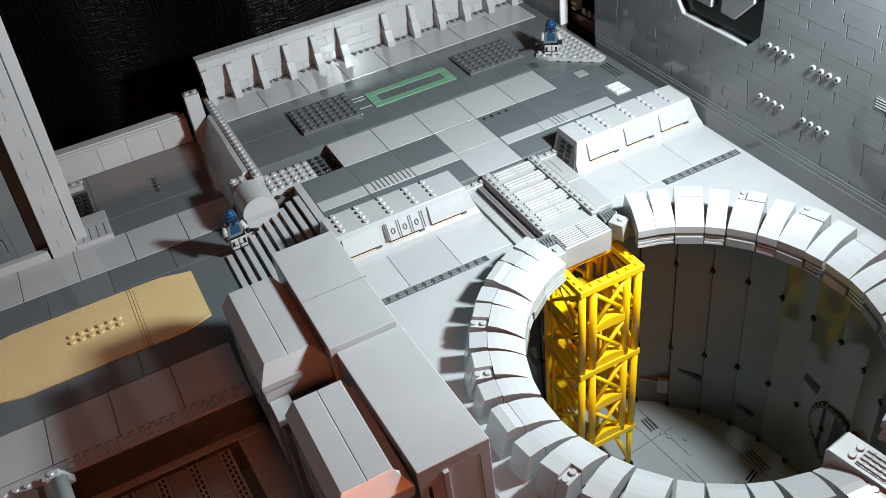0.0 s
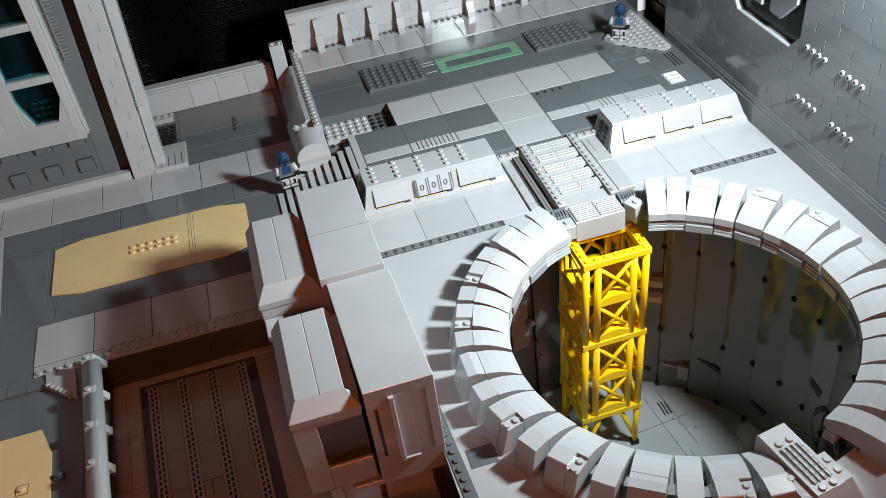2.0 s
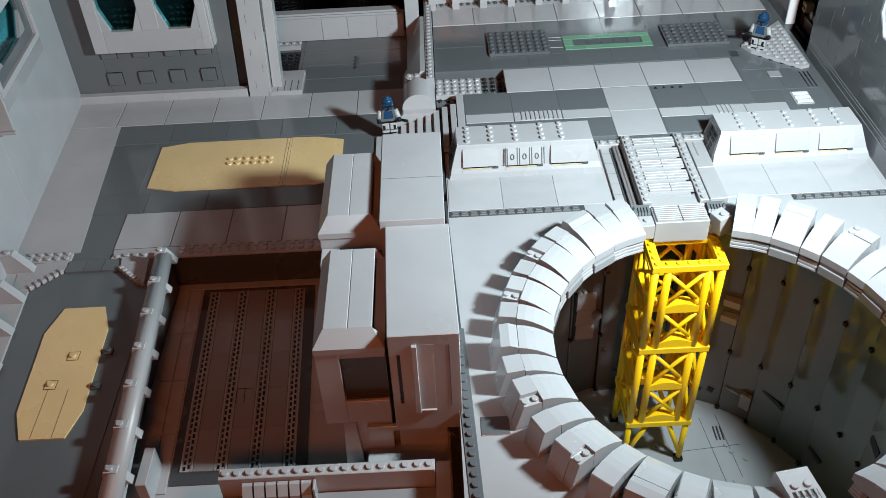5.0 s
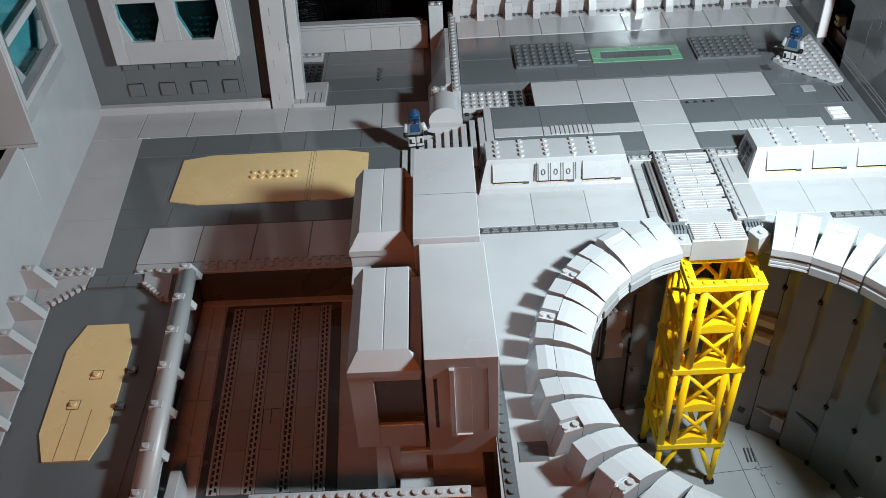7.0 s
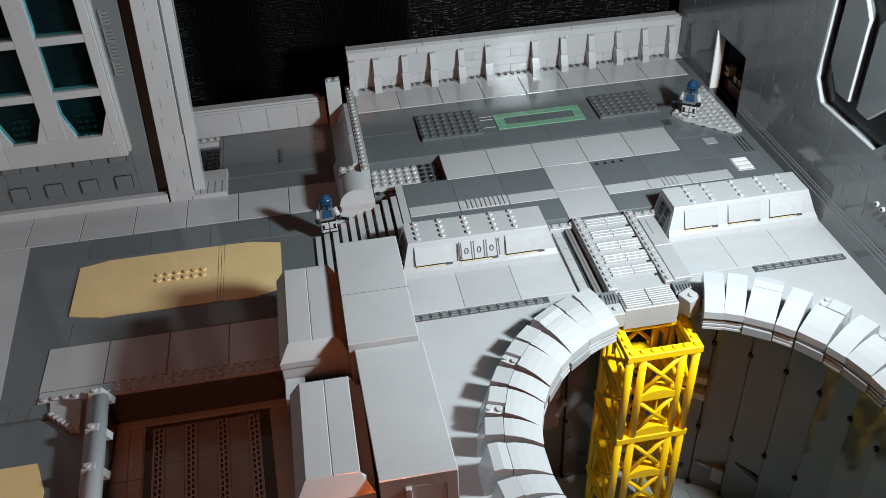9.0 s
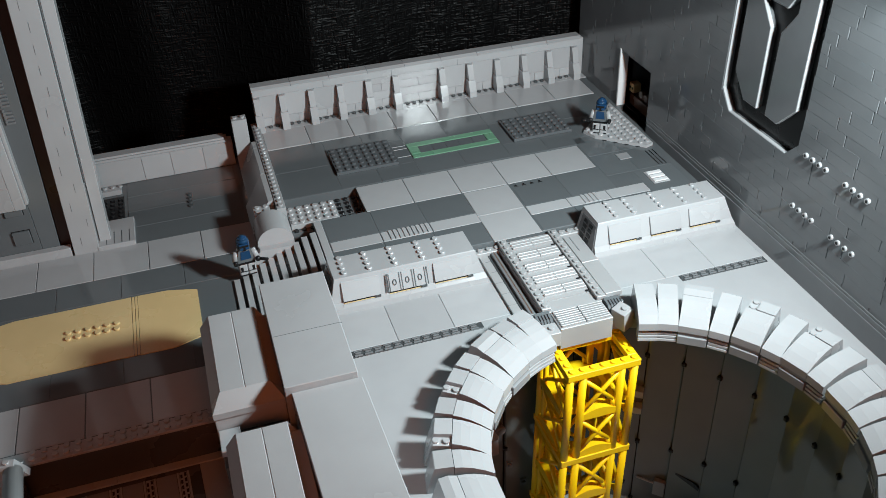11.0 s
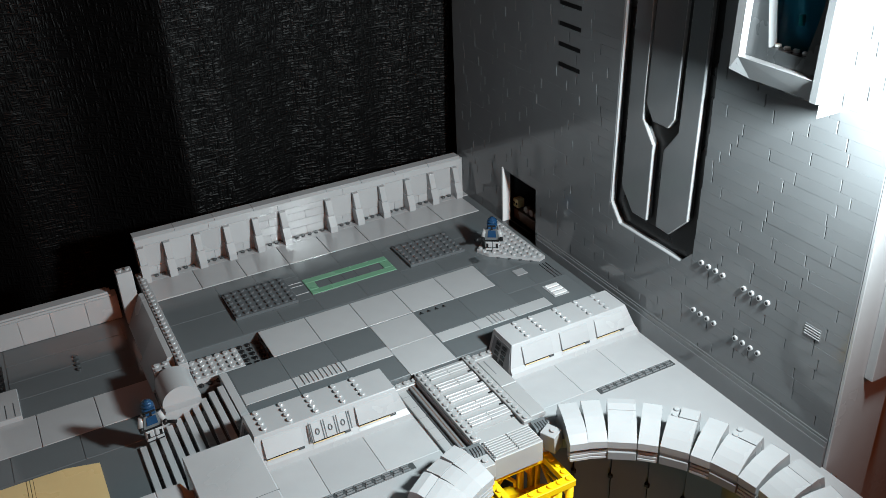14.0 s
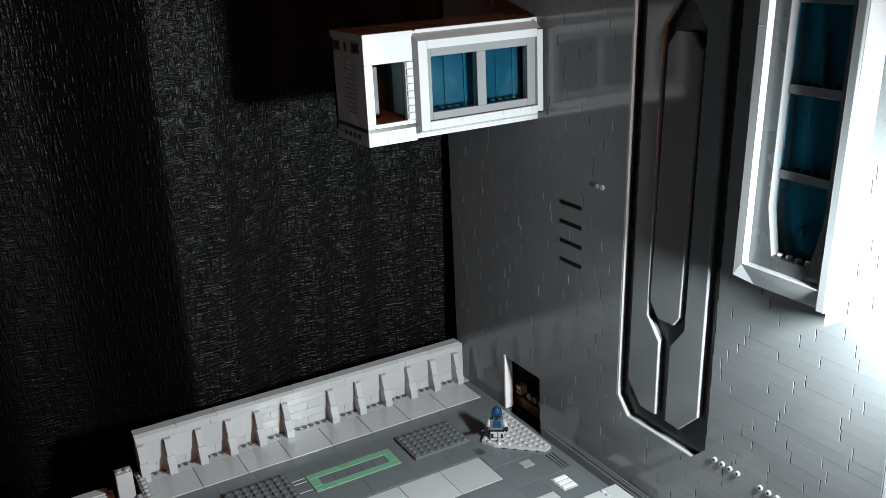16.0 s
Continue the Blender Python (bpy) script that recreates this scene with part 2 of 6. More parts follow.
# darker flush tiles that make up the rest of the deck
for (x0, x1, y0, y1) in ((-9, -1.6, 6.4, 19.6), (-1.6, 8.8, 16.3, 19.6), (-1.6, 8.8, 6.4, 9.8), (6.8, 8.8, 9.8, 16.3), (8.8, 21, 6.4, 10.5),
                         (8.8, 21, 14.8, 19.6), (21, 31.5, 16.1, 19.6), (21, 31.5, 6.4, 9.9), (21, 22.6, 9.9, 16.1), (31.2, 39.2, 8, 19.6),
                         (30.2, 39.2, -2.5, 8), (18.2, 30.2, -5.4, -0.1), (18.2, 34, -11, -7.5), (-5.5, 12, -4.7, -0.1), (-5.5, 12, -11, -6.9), (33.8, 39.2, -11, -2.5)):
    w, d = x1 - x0, y1 - y0
    nw, nd = max(1, round(w / 6)), max(1, round(d / 6))
    me = tile_mesh("tile", w / nw, d / nd, 0.1, DARK, 0.03)
    for i in range(nw):
        for j in range(nd):
            piece("tile", me, deck, x0 + i * w / nw, y0 + j * d / nd, 0.02 + 0.012 * ((i + j) % 2))
st = tile_mesh("tile", 5.85, 2.0, 0.1, TILE)
for i in range(3):
    piece("tile", st, deck, -5.5 + i * 5.9, -6.8, 0.06)
st = tile_mesh("tile", 5.2, 2.0, 0.1, TILE)
for i in range(3):
    piece("tile", st, deck, 18.1 + i * 5.2, -7.5, 0.06)
bar_s = Geo().box(0, 0.38, 0.05, 1.95, -0.02, 0.1, 0.03).mesh("grille_bar", [TILE], (0, 0, 0))
for i in range(9):
    piece("grille_bar", bar_s, deck, 1.3 + 0.55 * i, -6.8, 0.07)
for i in range(4):
    piece("grille_bar", bar_s, deck, 25.1 + 0.55 * i, -7.5, 0.07)
tri = Geo().prism([(0, 0), (0.55, 0), (0.3, 0.5)], "z", 0, 0.03).mesh("wedge_mark", [BLACK], (0, 0, 0))
for i in range(4):
    piece("wedge_mark", tri, deck, 18.5 + 1.05 * i, -0.85, 0.035)
inlay = Geo().box(0, 1.8, 0, 0.09, -0.02, 0.05, 0.02).mesh("inlay_line", [LIGHT], (0, 0, 0))
for y in (11.5, 13.6, 14.4):
    piece("inlay_line", inlay, deck, 6.95, y, 0.02)
# knobs in the sunken corner
part("sunken_knobs", Geo().studs(-3, 0.3, 3, 6, -1.2).studs(-9, 5.3, 6, 1, -1.2).studs(-9, 0.3, 6, 1, -1.2), BLACK, deck, "black knobs in the sunken corner")
solid("studded_plate", Geo().box(-9, -3.1, 1.1, 5.2, -1.2, -0.5).studs(-9.05, 1.15, 6, 4, -0.5), LIGHT, (-6, 3, -1.2), "small light grey studded plate lying in the sunken corner", "plate")



def holed(g, x0, x1, y0, y1, z0, z1, cx, cy, r, n=72):
    """A slab with a round hole."""
    ring, rim = [], []
    for i in range(n):
        a = 2 * math.pi * i / n
        c, s = math.cos(a), math.sin(a)
        k = min((x1 - cx) / c if c > 1e-9 else 1e9, (x0 - cx) / c if c < -1e-9 else 1e9, (y1 - cy) / s if s > 1e-9 else 1e9, (y0 - cy) / s if s < -1e-9 else 1e9)
        ring.append((cx + r * c, cy + r * s))
        rim.append((cx + k * c, cy + k * s))
    vs = [(*p, z1) for p in ring] + [(*p, z1) for p in rim] + [(*p, z0) for p in ring]
    fs = []
    for i in range(n):
        j = (i + 1) % n
        fs.append([i, n + i, n + j, j])
        fs.append([2 * n + i, i, j, 2 * n + j])
        for cxn, cyn in ((x0, y0), (x1, y0), (x1, y1), (x0, y1)):
            p, q = rim[i], rim[j]
            if abs(p[0] - q[0]) > 1e-6 and abs(p[1] - q[1]) > 1e-6 and min(p[0], q[0]) - 1e-6 <= cxn <= max(p[0], q[0]) + 1e-6 and min(p[1], q[1]) - 1e-6 <= cyn <= max(p[1], q[1]) + 1e-6:
                vs.append((cxn, cyn, z1))
                fs.append([n + i, len(vs) - 1, n + j])
    return g.add(vs, fs)


court = solid("court_floor", holed(Geo(), -8.3, 40.3, -70, -11, -2.4, -1.2, RX, RY, 18.3), TILE, (15, -30, -2.2),
              "light grey tiled court round the shaft", "floor", kind="structure")
ct = tile_mesh("tile", 5.95, 6.0, 0.1, TILE)
for i in range(3):
    piece("tile", ct, court, -8.2 + 5.95 * i, -22.5, -1.14)
for i in range(3):
    piece("tile", ct, court, 21.6 + 5.95 * i, -22.5, -1.14)
for (x, y) in ((-8.2, -29.8), (-2.2, -29.8), (33.5, -29.8)):
    piece("tile", ct, court, x, y, -1.25)
ct = tile_mesh("tile", 3.6, 6.0, 0.1, TILE)
for k in range(6):
    piece("tile", ct, court, -7.9, -35.9 - 6.05 * k, -1.26)
part("inlay_tile", Geo().box(-6.6, -4.2, -53.2, -51.2, -1.2, -1.14, 0.02), DARK, court, "dark grey inlaid tile")
for (x0, x1) in ((-8.2, 6.5), (29.0, 39.4)):
    g = Geo().box(x0, x1, -23.6, -22.6, -1.25, -1.12)
    part("drain_strip", g, DARKER, court, "dark grey strip with pale grille bars between the tiles")
    n = int((x1 - x0))
    me = Geo().box(0.08, 0.92, 0.08, 0.26, 0, 0.1, 0.02).box(0.2, 0.8, 0.4, 0.6, 0, 0.1, 0.02).box(0.08, 0.92, 0.74, 0.92, 0, 0.1, 0.02).mesh("grille_bar", [STONE], (0, 0, 0))
    for i in range(n):
        piece("grille_bar", me, court, x0 + 0.2 + i, -23.6, -1.12)
# knobbed edge plate along the drop to the lower level
ep = Geo().box(-8.3, -7.15, -68, -40.5, -3.0, -1.12).studs(-8.2, -67.5, 1, 27, -1.12)
ep.v = [(x - 0.036 * (y + 49), y, z) for x, y, z in ep.v]
part("edge_plate", ep, DARK, court, "dark grey studded edge plate")
ep = Geo().box(-7.62, -7.4, -40.5, -20.6, -1.5, -1.14, 0.02)
ep.v = [(x - 0.036 * (y + 49), y, z) for x, y, z in ep.v]
part("edge_joint", ep, DARKER, court)

low = solid("lower_floor", Geo().box(-58, -9.3, -25, 26, -5, -3.3).box(-57, -39.5, -72, -25, -5, -3.3), DARK, (-35, -10, -5), "dark grey lower yard floor", "floor", kind="structure")
lt = tile_mesh("tile", 6.3, 6.2, 0.12, TILE)
for i in range(7):
    piece("tile", lt, low, -57.5 + 6.33 * i, 2.1, -3.2)
for k in range(3):
    ya, yb = 2.0 - 8.6 * k, 2.0 - 8.6 * (k + 1)
    xa, xb = -50.5 + 0.6 * k, -50.5 + 0.6 * (k + 1)
    part("tile", Geo().prism([(-57.6, ya - 0.02), (xa, ya - 0.02), (xb, yb + 0.02), (-57.2, yb + 0.02)], "z", -3.32, -3.2), TILE, low)
lt = tile_mesh("tile", 6.1, 6.3, 0.12, TILE)
for i in range(4):
    piece("tile", lt, low, -45.1 + 6.15 * i, -23.5, -3.2)
for (x0, x1, y0, y1, nw, nd) in ((-50.4, -15, -17.1, -13.3, 5, 1), (-50.4, -15, -2.4, 2.0, 5, 1), (-50.4, -44.6, -13.3, -2.4, 1, 1), (-28, -13.8, 8.3, 23.8, 1, 4)):
    me = tile_mesh("tile", (x1 - x0) / nw, (y1 - y0) / nd, 0.1, DARK, 0.03)
    for i in range(nw):
        for j in range(nd):
            piece("tile", me, low, x0 + i * (x1 - x0) / nw, y0 + j * (y1 - y0) / nd, -3.24 + 0.012 * ((i + j) % 2))


pad = base("landing_patch", (-32, -8, -3.3), "flat tan plastic floor patch with clipped corners and knobs", "floor patch")
part("panel", Geo().prism([(-43.9, -12.2), (-40.5, -13.1), (-28.1, -13.1), (-28.1, -2.8), (-40.5, -2.8), (-43.9, -3.6)], "z", -3.3, -3.16), TAN, pad)
part("panel", Geo().prism([(-27.4, -13.2), (-23.8, -13.2), (-20.9, -12.2), (-20.9, -3.8), (-24.2, -2.9), (-27.4, -2.8)], "z", -3.3, -3.15), TAN, pad)
part("seam_strip", Geo().box(-28.05, -27.78, -13.1, -2.8, -3.3, -3.17, 0.02).box(-27.72, -27.45, -13.1, -2.8, -3.3, -3.17, 0.02), TAN, pad)
kn = Geo().stud(0, 0, 0).mesh("knob", [TAN], (0, 0, 0))
for i in range(6):
    for j in range(2):
        piece("knob", kn, pad, -34.7 + i, -8.1 + j, -3.16)
pad2 = base("landing_patch", (-45.4, -41, -3.3), "long tan plastic floor patch with clipped corners and two square insets", "floor patch")
oc = [(-48.7, -36.3), (-47.7, -32.8), (-43.6, -32.8), (-42.5, -36), (-42.1, -46.4), (-42.9, -49.5), (-46.9, -49.5), (-48.1, -46.4)]
part("panel", Geo().prism(oc, "z", -3.3, -3.15), TAN, pad2)
for (x, y) in ((-44.9, -39.6), (-46.0, -43.2)):
    part("jumper", Geo().box(x - 0.5, x + 0.5, y - 0.5, y + 0.5, -3.2, -3.1, 0.03).stud(x, y, -3.12), TAN, pad2, "square tan inset with one knob")
    part("inset_gap", Geo().box(x - 0.58, x + 0.58, y - 0.58, y + 0.58, -3.2, -3.14, 0.01), BROWN, pad2)
for x in (-46.1, -44.2):
    part("seam", Geo().prism([(x, -43.8), (x + 0.05, -43.8), (x + 0.15, -49.45), (x + 0.1, -49.45)], "z", -3.2, -3.145), BROWN, pad2)
for (x, y) in ((-41.6, -39.2), (-41.7, -43.6)):
    solid("dark_round_knob", Geo().box(x - 0.4, x + 0.4, y - 0.4, y + 0.4, -3.3, -3.0).stud(x, y, -3.0), DARKER, (x, y, -3.3), "small dark grey knob plate on the yard floor", "knob")
part("knob_row", Geo().studs(-20.6, 14.2, 1, 4, -3.22), DARKER, low, "four dark knobs in a row")

# ---- walls ----
rear = solid("wall_rear", Geo().box(-9.4, 40.3, 27.0, 28.4, -3, 5.75).box(-9.2, 40.3, 25.3, 27.0, -3, 0.1), LIGHT, (15, 27.5, -3), "light grey brick parapet with slanting ribs", "wall", kind="structure")
cap = Geo().prism([(-0.38, -0.42), (-0.38, -0.26), (0.1, 0.05), (1.6, 0.05), (1.6, -0.42)], "x", 0.02, 5.44).mesh("cap_tile", [LIGHT], (0, 0, 0))
for i in range(9):
    piece("cap_tile", cap, rear, -9.4 + 5.46 * i, 26.9, 6.12)
rib = Geo().prism([(25.52, 2.44), (26.99, 2.44), (26.99, 4.6), (26.2, 4.6)], "x", -0.42, 0.42).mesh("rib", [LIGHT], (0, 0, 0))
rib_foot = Geo().prism([(24.9, 0.0), (26.99, 0.0), (26.99, 2.4), (25.5, 2.4), (24.9, 0.9)], "x", -0.52, 0.52).mesh("rib_foot", [LIGHT], (0, 0, 0))
for x in (-8.9, -5.4, -1.3, 2.8, 6.9, 10.9, 17.8, 22.1, 26.3, 30.5, 34.5, 38.6):
    piece("rib", rib, rear, x, 0, 0.1)
    piece("rib_foot", rib_foot, rear, x, 0, 0.1)
part("knob_row", Geo().studs(-9, 25.9, 48, 1, 0.1), DARKER, rear, "row of dark knobs at the foot of the parapet")
rib_x = (-8.9, -5.4, -1.3, 2.8, 6.9, 10.9, 17.8, 22.1, 26.3, 30.5, 34.5, 38.6)
for a, b in zip(rib_x[:-1], rib_x[1:]):
    w = b - a - 0.9
    rows_ = 3 if b - a > 5 or a == 6.9 else 1
    z = 0.2
    for k in range(rows_):
        n = 1 if rows_ > 1 and k == 1 else 2
        for i in range(n):
            me = Geo().box(0.01, w / n - 0.01, -0.14, 0.0, 0.01, 1.19, 0.03).mesh("brick", [LIGHT], (0, 0, 0))
            piece("brick", me, rear, a + 0.45 + i * w / n, 27.0, z)
        z += 1.2
    part("facing_panel", Geo().box(a + 0.46, b - 0.46, 26.85, 27.0, z + 0.01, 4.68, 0.03), LIGHT, rear)

for i in range(5):
    part("facing_strip", Geo().box(-9.3 + 9.9 * i, 0.58 + 9.9 * i, 26.84, 27.0, 4.7, 5.68, 0.03), LIGHT, rear)

XW = 40.3  # face of the tall side wall
east = base("wall_side", (XW, -8, -3), "tall glossy grey brick wall with inset frames and peg rows", "wall", kind="structure")
yd0, yd1, zd = 6.6, 15.2, 8.6       # doorway
u0, u1, w0, w1 = -23.4, -9.2, 11.0, 74  # framed recess
HT = 84
core = Geo()
core.box(XW + 1.2, XW + 2.2, -43.5, yd0, -3, HT).box(XW + 1.2, XW + 2.2, yd1, 28.7, -3, HT).box(XW + 1.2, XW + 2.2, yd0, yd1, zd, HT).box(XW + 1.2, XW + 2.2, yd0, yd1, -3, 0)
part("wall_core", core, WALL, east)
part("base_course", Geo().box(XW - 0.26, XW + 0.02, -43.5, 6.0, -1.25, 1.3, 0.03), WALL, east, "flat grey plinth along the wall's foot")
part("plinth_ledge", Geo().box(XW - 0.16, XW + 0.02, -43.5, 6.0, 1.36, 1.9, 0.03), WALL, east)
part("plinth_ledge", Geo().box(XW - 0.08, XW + 0.02, -43.5, 6.0, 1.96, 2.2, 0.02), WALL, east)
RH = 1.2
brick_me, far = {}, Geo()
rnd = random.Random(11)


def lean(y, z):
    """The wall's recess runs back a little as it rises."""
    return y - 0.031 * (z - 12)


def clear(a, b, z0, z1):
    """Whether a brick from y = a to b keeps out of the openings."""
    if b > yd0 and a < yd1 and z1 > 0 and z0 < zd:
        return False
    return not (b > lean(u0, z0) and a < lean(u1, z0) and z1 > w0 and z0 < w1)


def wall_brick(g, x, y0, y1, z, gap=-0.004):
    """A brick with bevelled upright edges and tight beds."""
    return g.prism([(x, y0 + 0.075), (x + 0.045, y0 + 0.03), (x + 1.2, y0 + 0.03), (x + 1.2, y1 - 0.03), (x + 0.045, y1 - 0.03), (x, y1 - 0.075)], "z", z + gap, z + RH - gap)


rows = int((HT + 1.2) / RH)
for k in range(rows):
    z0 = -1.0 + RH * k
    cuts = [-43.5, 28.6]
    if z0 + RH > 0 and z0 < zd:
        cuts += [yd0, yd1]
    if z0 + RH > w0 and z0 < w1:
        cuts += [lean(u0, z0), lean(u1, z0)]
    cuts.sort()
    for a, b in zip(cuts[:-1], cuts[1:]):
        if not clear(a + 0.01, b - 0.01, z0 + 0.01, z0 + RH - 0.01):
            continue
        y = a
        first = True
        while y < b - 0.3:
            w = rnd.choice((4, 6, 6, 8, 8))
            if first:
                w *= rnd.random() * 0.7 + 0.3
                first = False
            w = round(min(w, b - y), 1)
            if b - y - w < 1:
                w = round(b - y, 1)
            dx = rnd.random() * 0.015
            if z0 < 34 and y < -8:
                if w not in brick_me:
                    brick_me[w] = wall_brick(Geo(), 0, 0, w, 0, 0.006).mesh("brick", [WALL], (0, 0, 0))
                piece("brick", brick_me[w], east, XW + dx, y, z0, Matrix.Rotation((rnd.random() - 0.5) * 0.004, 4, "Z"))
            else:
                wall_brick(far, XW + dx, y, y + w, z0)
            y += w
tagged(part("upper_bricks", far, WALL, east, "smooth grey bricks of the upper wall"), kind="stuff")
solid("wall_return", Geo().box(XW + 2.3, 47.5, -43.6, -42.2, -38, HT).box(XW + 0.02, XW + 2.28, -43.9, -43.52, -3, HT), LIGHT, (44, -43, -38), "smooth light grey return wall at the tall wall's end", "wall", kind="structure")
solid("end_panel", Geo().box(43.4, 47.5, -44.5, -43.62, 8.4, HT, 0.04), LIGHT, (45.4, -44, 8.4), "pale grey panel set on the return wall's end", "panel", kind="structure")
solid("wall_beyond", Geo().box(47.6, 90, -38, -36.5, -38, HT), LIGHT, (68, -37, -38), "light grey wall beyond the return", "wall", kind="structure")
# framed recess: dark back plate and raised panels (polygons in y, z)
part("recess_back", Geo().box(XW + 0.9, XW + 1.25, u0 - 2.2, u1 + 0.2, w0 - 0.4, w1), BLACK, east, "dark back plate of the framed recess")


def leaned(poly):
    return [(lean(y, z), z) for y, z in poly]


part("recess_corner", Geo().prism([(u1 + 0.05, w0 - 0.05), (u1 - 1.9, w0 - 0.05), (u1 + 0.05, w0 + 2.2)], "x", XW + 0.02, XW + 0.95), WALL, east)
part("recess_corner", Geo().prism([(u0 - 0.05, w0 - 0.05), (u0 + 1.9, w0 - 0.05), (u0 - 0.05, w0 + 1.9)], "x", XW + 0.02, XW + 0.95), WALL, east)
pa = [(-11.0, 16.1), (-13.2, 13.5), (-15.5, 13.5), (-15.4, 22.5), (-13.4, 25.0), (-13.4, 56.4), (-15.4, 59.0), (-15.4, 73), (-11.2, 73)]
pb = [(-17.3, 13.5), (-19.3, 13.4), (-21.8, 16.0), (-21.5, 73), (-17.4, 73), (-17.4, 59.0), (-19.4, 56.4), (-19.2, 25.2), (-17.3, 22.6)]
pc = [(-13.9, 27.0), (-15.1, 25.3), (-17.4, 25.3), (-18.2, 26.4), (-18.55, 54.3), (-17.4, 55.8), (-15.4, 55.8), (-14.4, 54.5)]


def outset(poly, d):
    """The outline moved outwards by d."""
    n = len(poly)
    turn = 1 if sum(poly[i][0] * poly[(i + 1) % n][1] - poly[(i + 1) % n][0] * poly[i][1] for i in range(n)) > 0 else -1
    out = []
    for i in range(n):
        (ax, ay), (bx, by), (cx, cy) = poly[i - 1], poly[i], poly[(i + 1) % n]
        n1 = Vector((by - ay, ax - bx)).normalized() * turn
        n2 = Vector((cy - by, bx - cx)).normalized() * turn
        nn = (n1 + n2).normalized()
        out.append((bx + nn.x * d / max(0.4, nn.dot(n1)), by + nn.y * d / max(0.4, nn.dot(n1))))
    return out


# Edges are paler than the wall: the light they catch is in the colour.
for poly in (pa, pb, pc):
    part("panel_edge", Geo().prism(leaned(outset(poly, 0.07)), "x", XW + 0.1, XW + 0.5), LIGHT, east, "edge of a recess panel, paler for the light it catches")
    part("recess_panel", Geo().prism(leaned(poly), "x", XW + 0.06, XW + 1.0), WALL, east, "raised grey panel inside the recess")
edge = [(u1 - 0.02, w1), (u1 - 0.02, w0 + 2.2), (u1 - 1.9, w0 - 0.02), (u0 + 1.9, w0 - 0.02)]
for (a, b) in zip(edge[:-1], edge[1:]):
    k = Vector((b[1] - a[1], a[0] - b[0])).normalized() * 0.1
    part("recess_edge", Geo().prism(leaned([a, b, (b[0] + k.x, b[1] + k.y), (a[0] + k.x, a[1] + k.y)]), "x", XW + 0.06, XW + 0.5), LIGHT, east, "lamp-side edge of the framed recess, paler for the light it catches")
# peg rows
peg = Geo().tube((0.3, 0, 0), (-0.25, 0, 0), 0.29, 14).mesh("peg", [LIGHT], (0, 0, 0))
hole = Geo().tube((-0.22, 0, 0), (-0.245, 0, 0), 0.16, 10).mesh("peg_hole", [BLACK], (0, 0, 0))
for (y, z) in ((-24.95, 12.55), (-31.0, 12.5), (-24.55, 6.45), (-30.8, 6.4)):
    for i in range(4):
        piece("peg", peg, east, XW, y - 1.04 * i, z)
        piece("peg_hole", hole, east, XW - 0.02, y - 1.04 * i, z)
for i in range(2):
    piece("peg", peg, east, XW + 0.06, -5.25 - 0.85 * i, 37.9)
part("vent_grille", Geo().box(XW - 0.03, XW + 0.1, -40.6, -38.7, 11.6, 12.9), WALL, east)
gb = Geo().box(-0.06, 0, 0.05, 1.85, 0, 0.12, 0.02).mesh("grille_bar", [LIGHT], (0, 0, 0))
for i in range(4):
    piece("grille_bar", gb, east, XW - 0.03, -40.6, 11.75 + 0.28 * i)
slot = Geo().box(-0.03, 0.02, -4.2, 0, -0.26, 0.26, 0.01).mesh("slot", [BLACK], (0, 0, 0))
for i in range(4):
    piece("slot", slot, east, XW, 1.85, 34.5 - 2.45 * i)
# doorway with a dark lined recess
door = part("door_recess", Geo().box(XW + 6, XW + 6.5, yd0 - 1, yd1 + 1, -1, zd + 1).box(XW + 1.2, XW + 6, yd0 - 1, yd0, -1, zd + 1).box(XW + 1.2, XW + 6, yd1, yd1 + 1, -1, zd + 1)
            .box(XW + 1.2, XW + 6, yd0, yd1, zd, zd + 1).box(XW + 1.2, XW + 6, yd0, yd1, -1, 0), DARKER, east, "dark lined doorway")
part("jamb", Geo().box(XW - 0.1, XW + 1.2, yd1 - 0.35, yd1 + 0.02, 0, zd), WHITE, east, "pale door jamb")
part("lintel", Geo().box(XW + 0.05, XW + 1.2, yd0, yd1, zd - 0.3, zd), WALL, east)
part("stud_sill", Geo().box(XW + 2, XW + 3.6, yd0, yd1, 0, 1.6).studs(XW + 2.3, yd0 + 0.3, 1, 8, 1.6), BROWN, east, "brown studded step inside the doorway")
part("tan_block", Geo().box(XW + 1.8, XW + 3.0, 13.9, 15.1, 2.0, 3.3), TAN, east, "tan block inside the doorway")
for k in range(2):
    part("block_hole", Geo().tube((XW + 1.78, 14.2 + 0.6 * k, 2.65), (XW + 1.9, 14.2 + 0.6 * k, 2.65), 0.2, 12), BLACK, east)
for k in range(4):
    part("round_socket", Geo().tube((XW + 1.9, 8.0 + 1.3 * k, 2.6), (XW + 2.8, 8.0 + 1.3 * k, 2.6), 0.5, 12), BROWN, east, "brown round socket in the doorway")

# ---- round shaft ----
shaft = base("shaft", (RX, RY, -37), "deep round shaft lined with dark grey panels", "shaft", kind="structure")
ZF = -36
WX, WY, R1, N = 13.0, -41.0, 22.5, 34   # the lining is wider than the ring above it
SEAM = 0.9


def wall_point(deg):
    return Vector((WX + R1 * math.cos(radians(deg)), WY + R1 * math.sin(radians(deg)), 0))


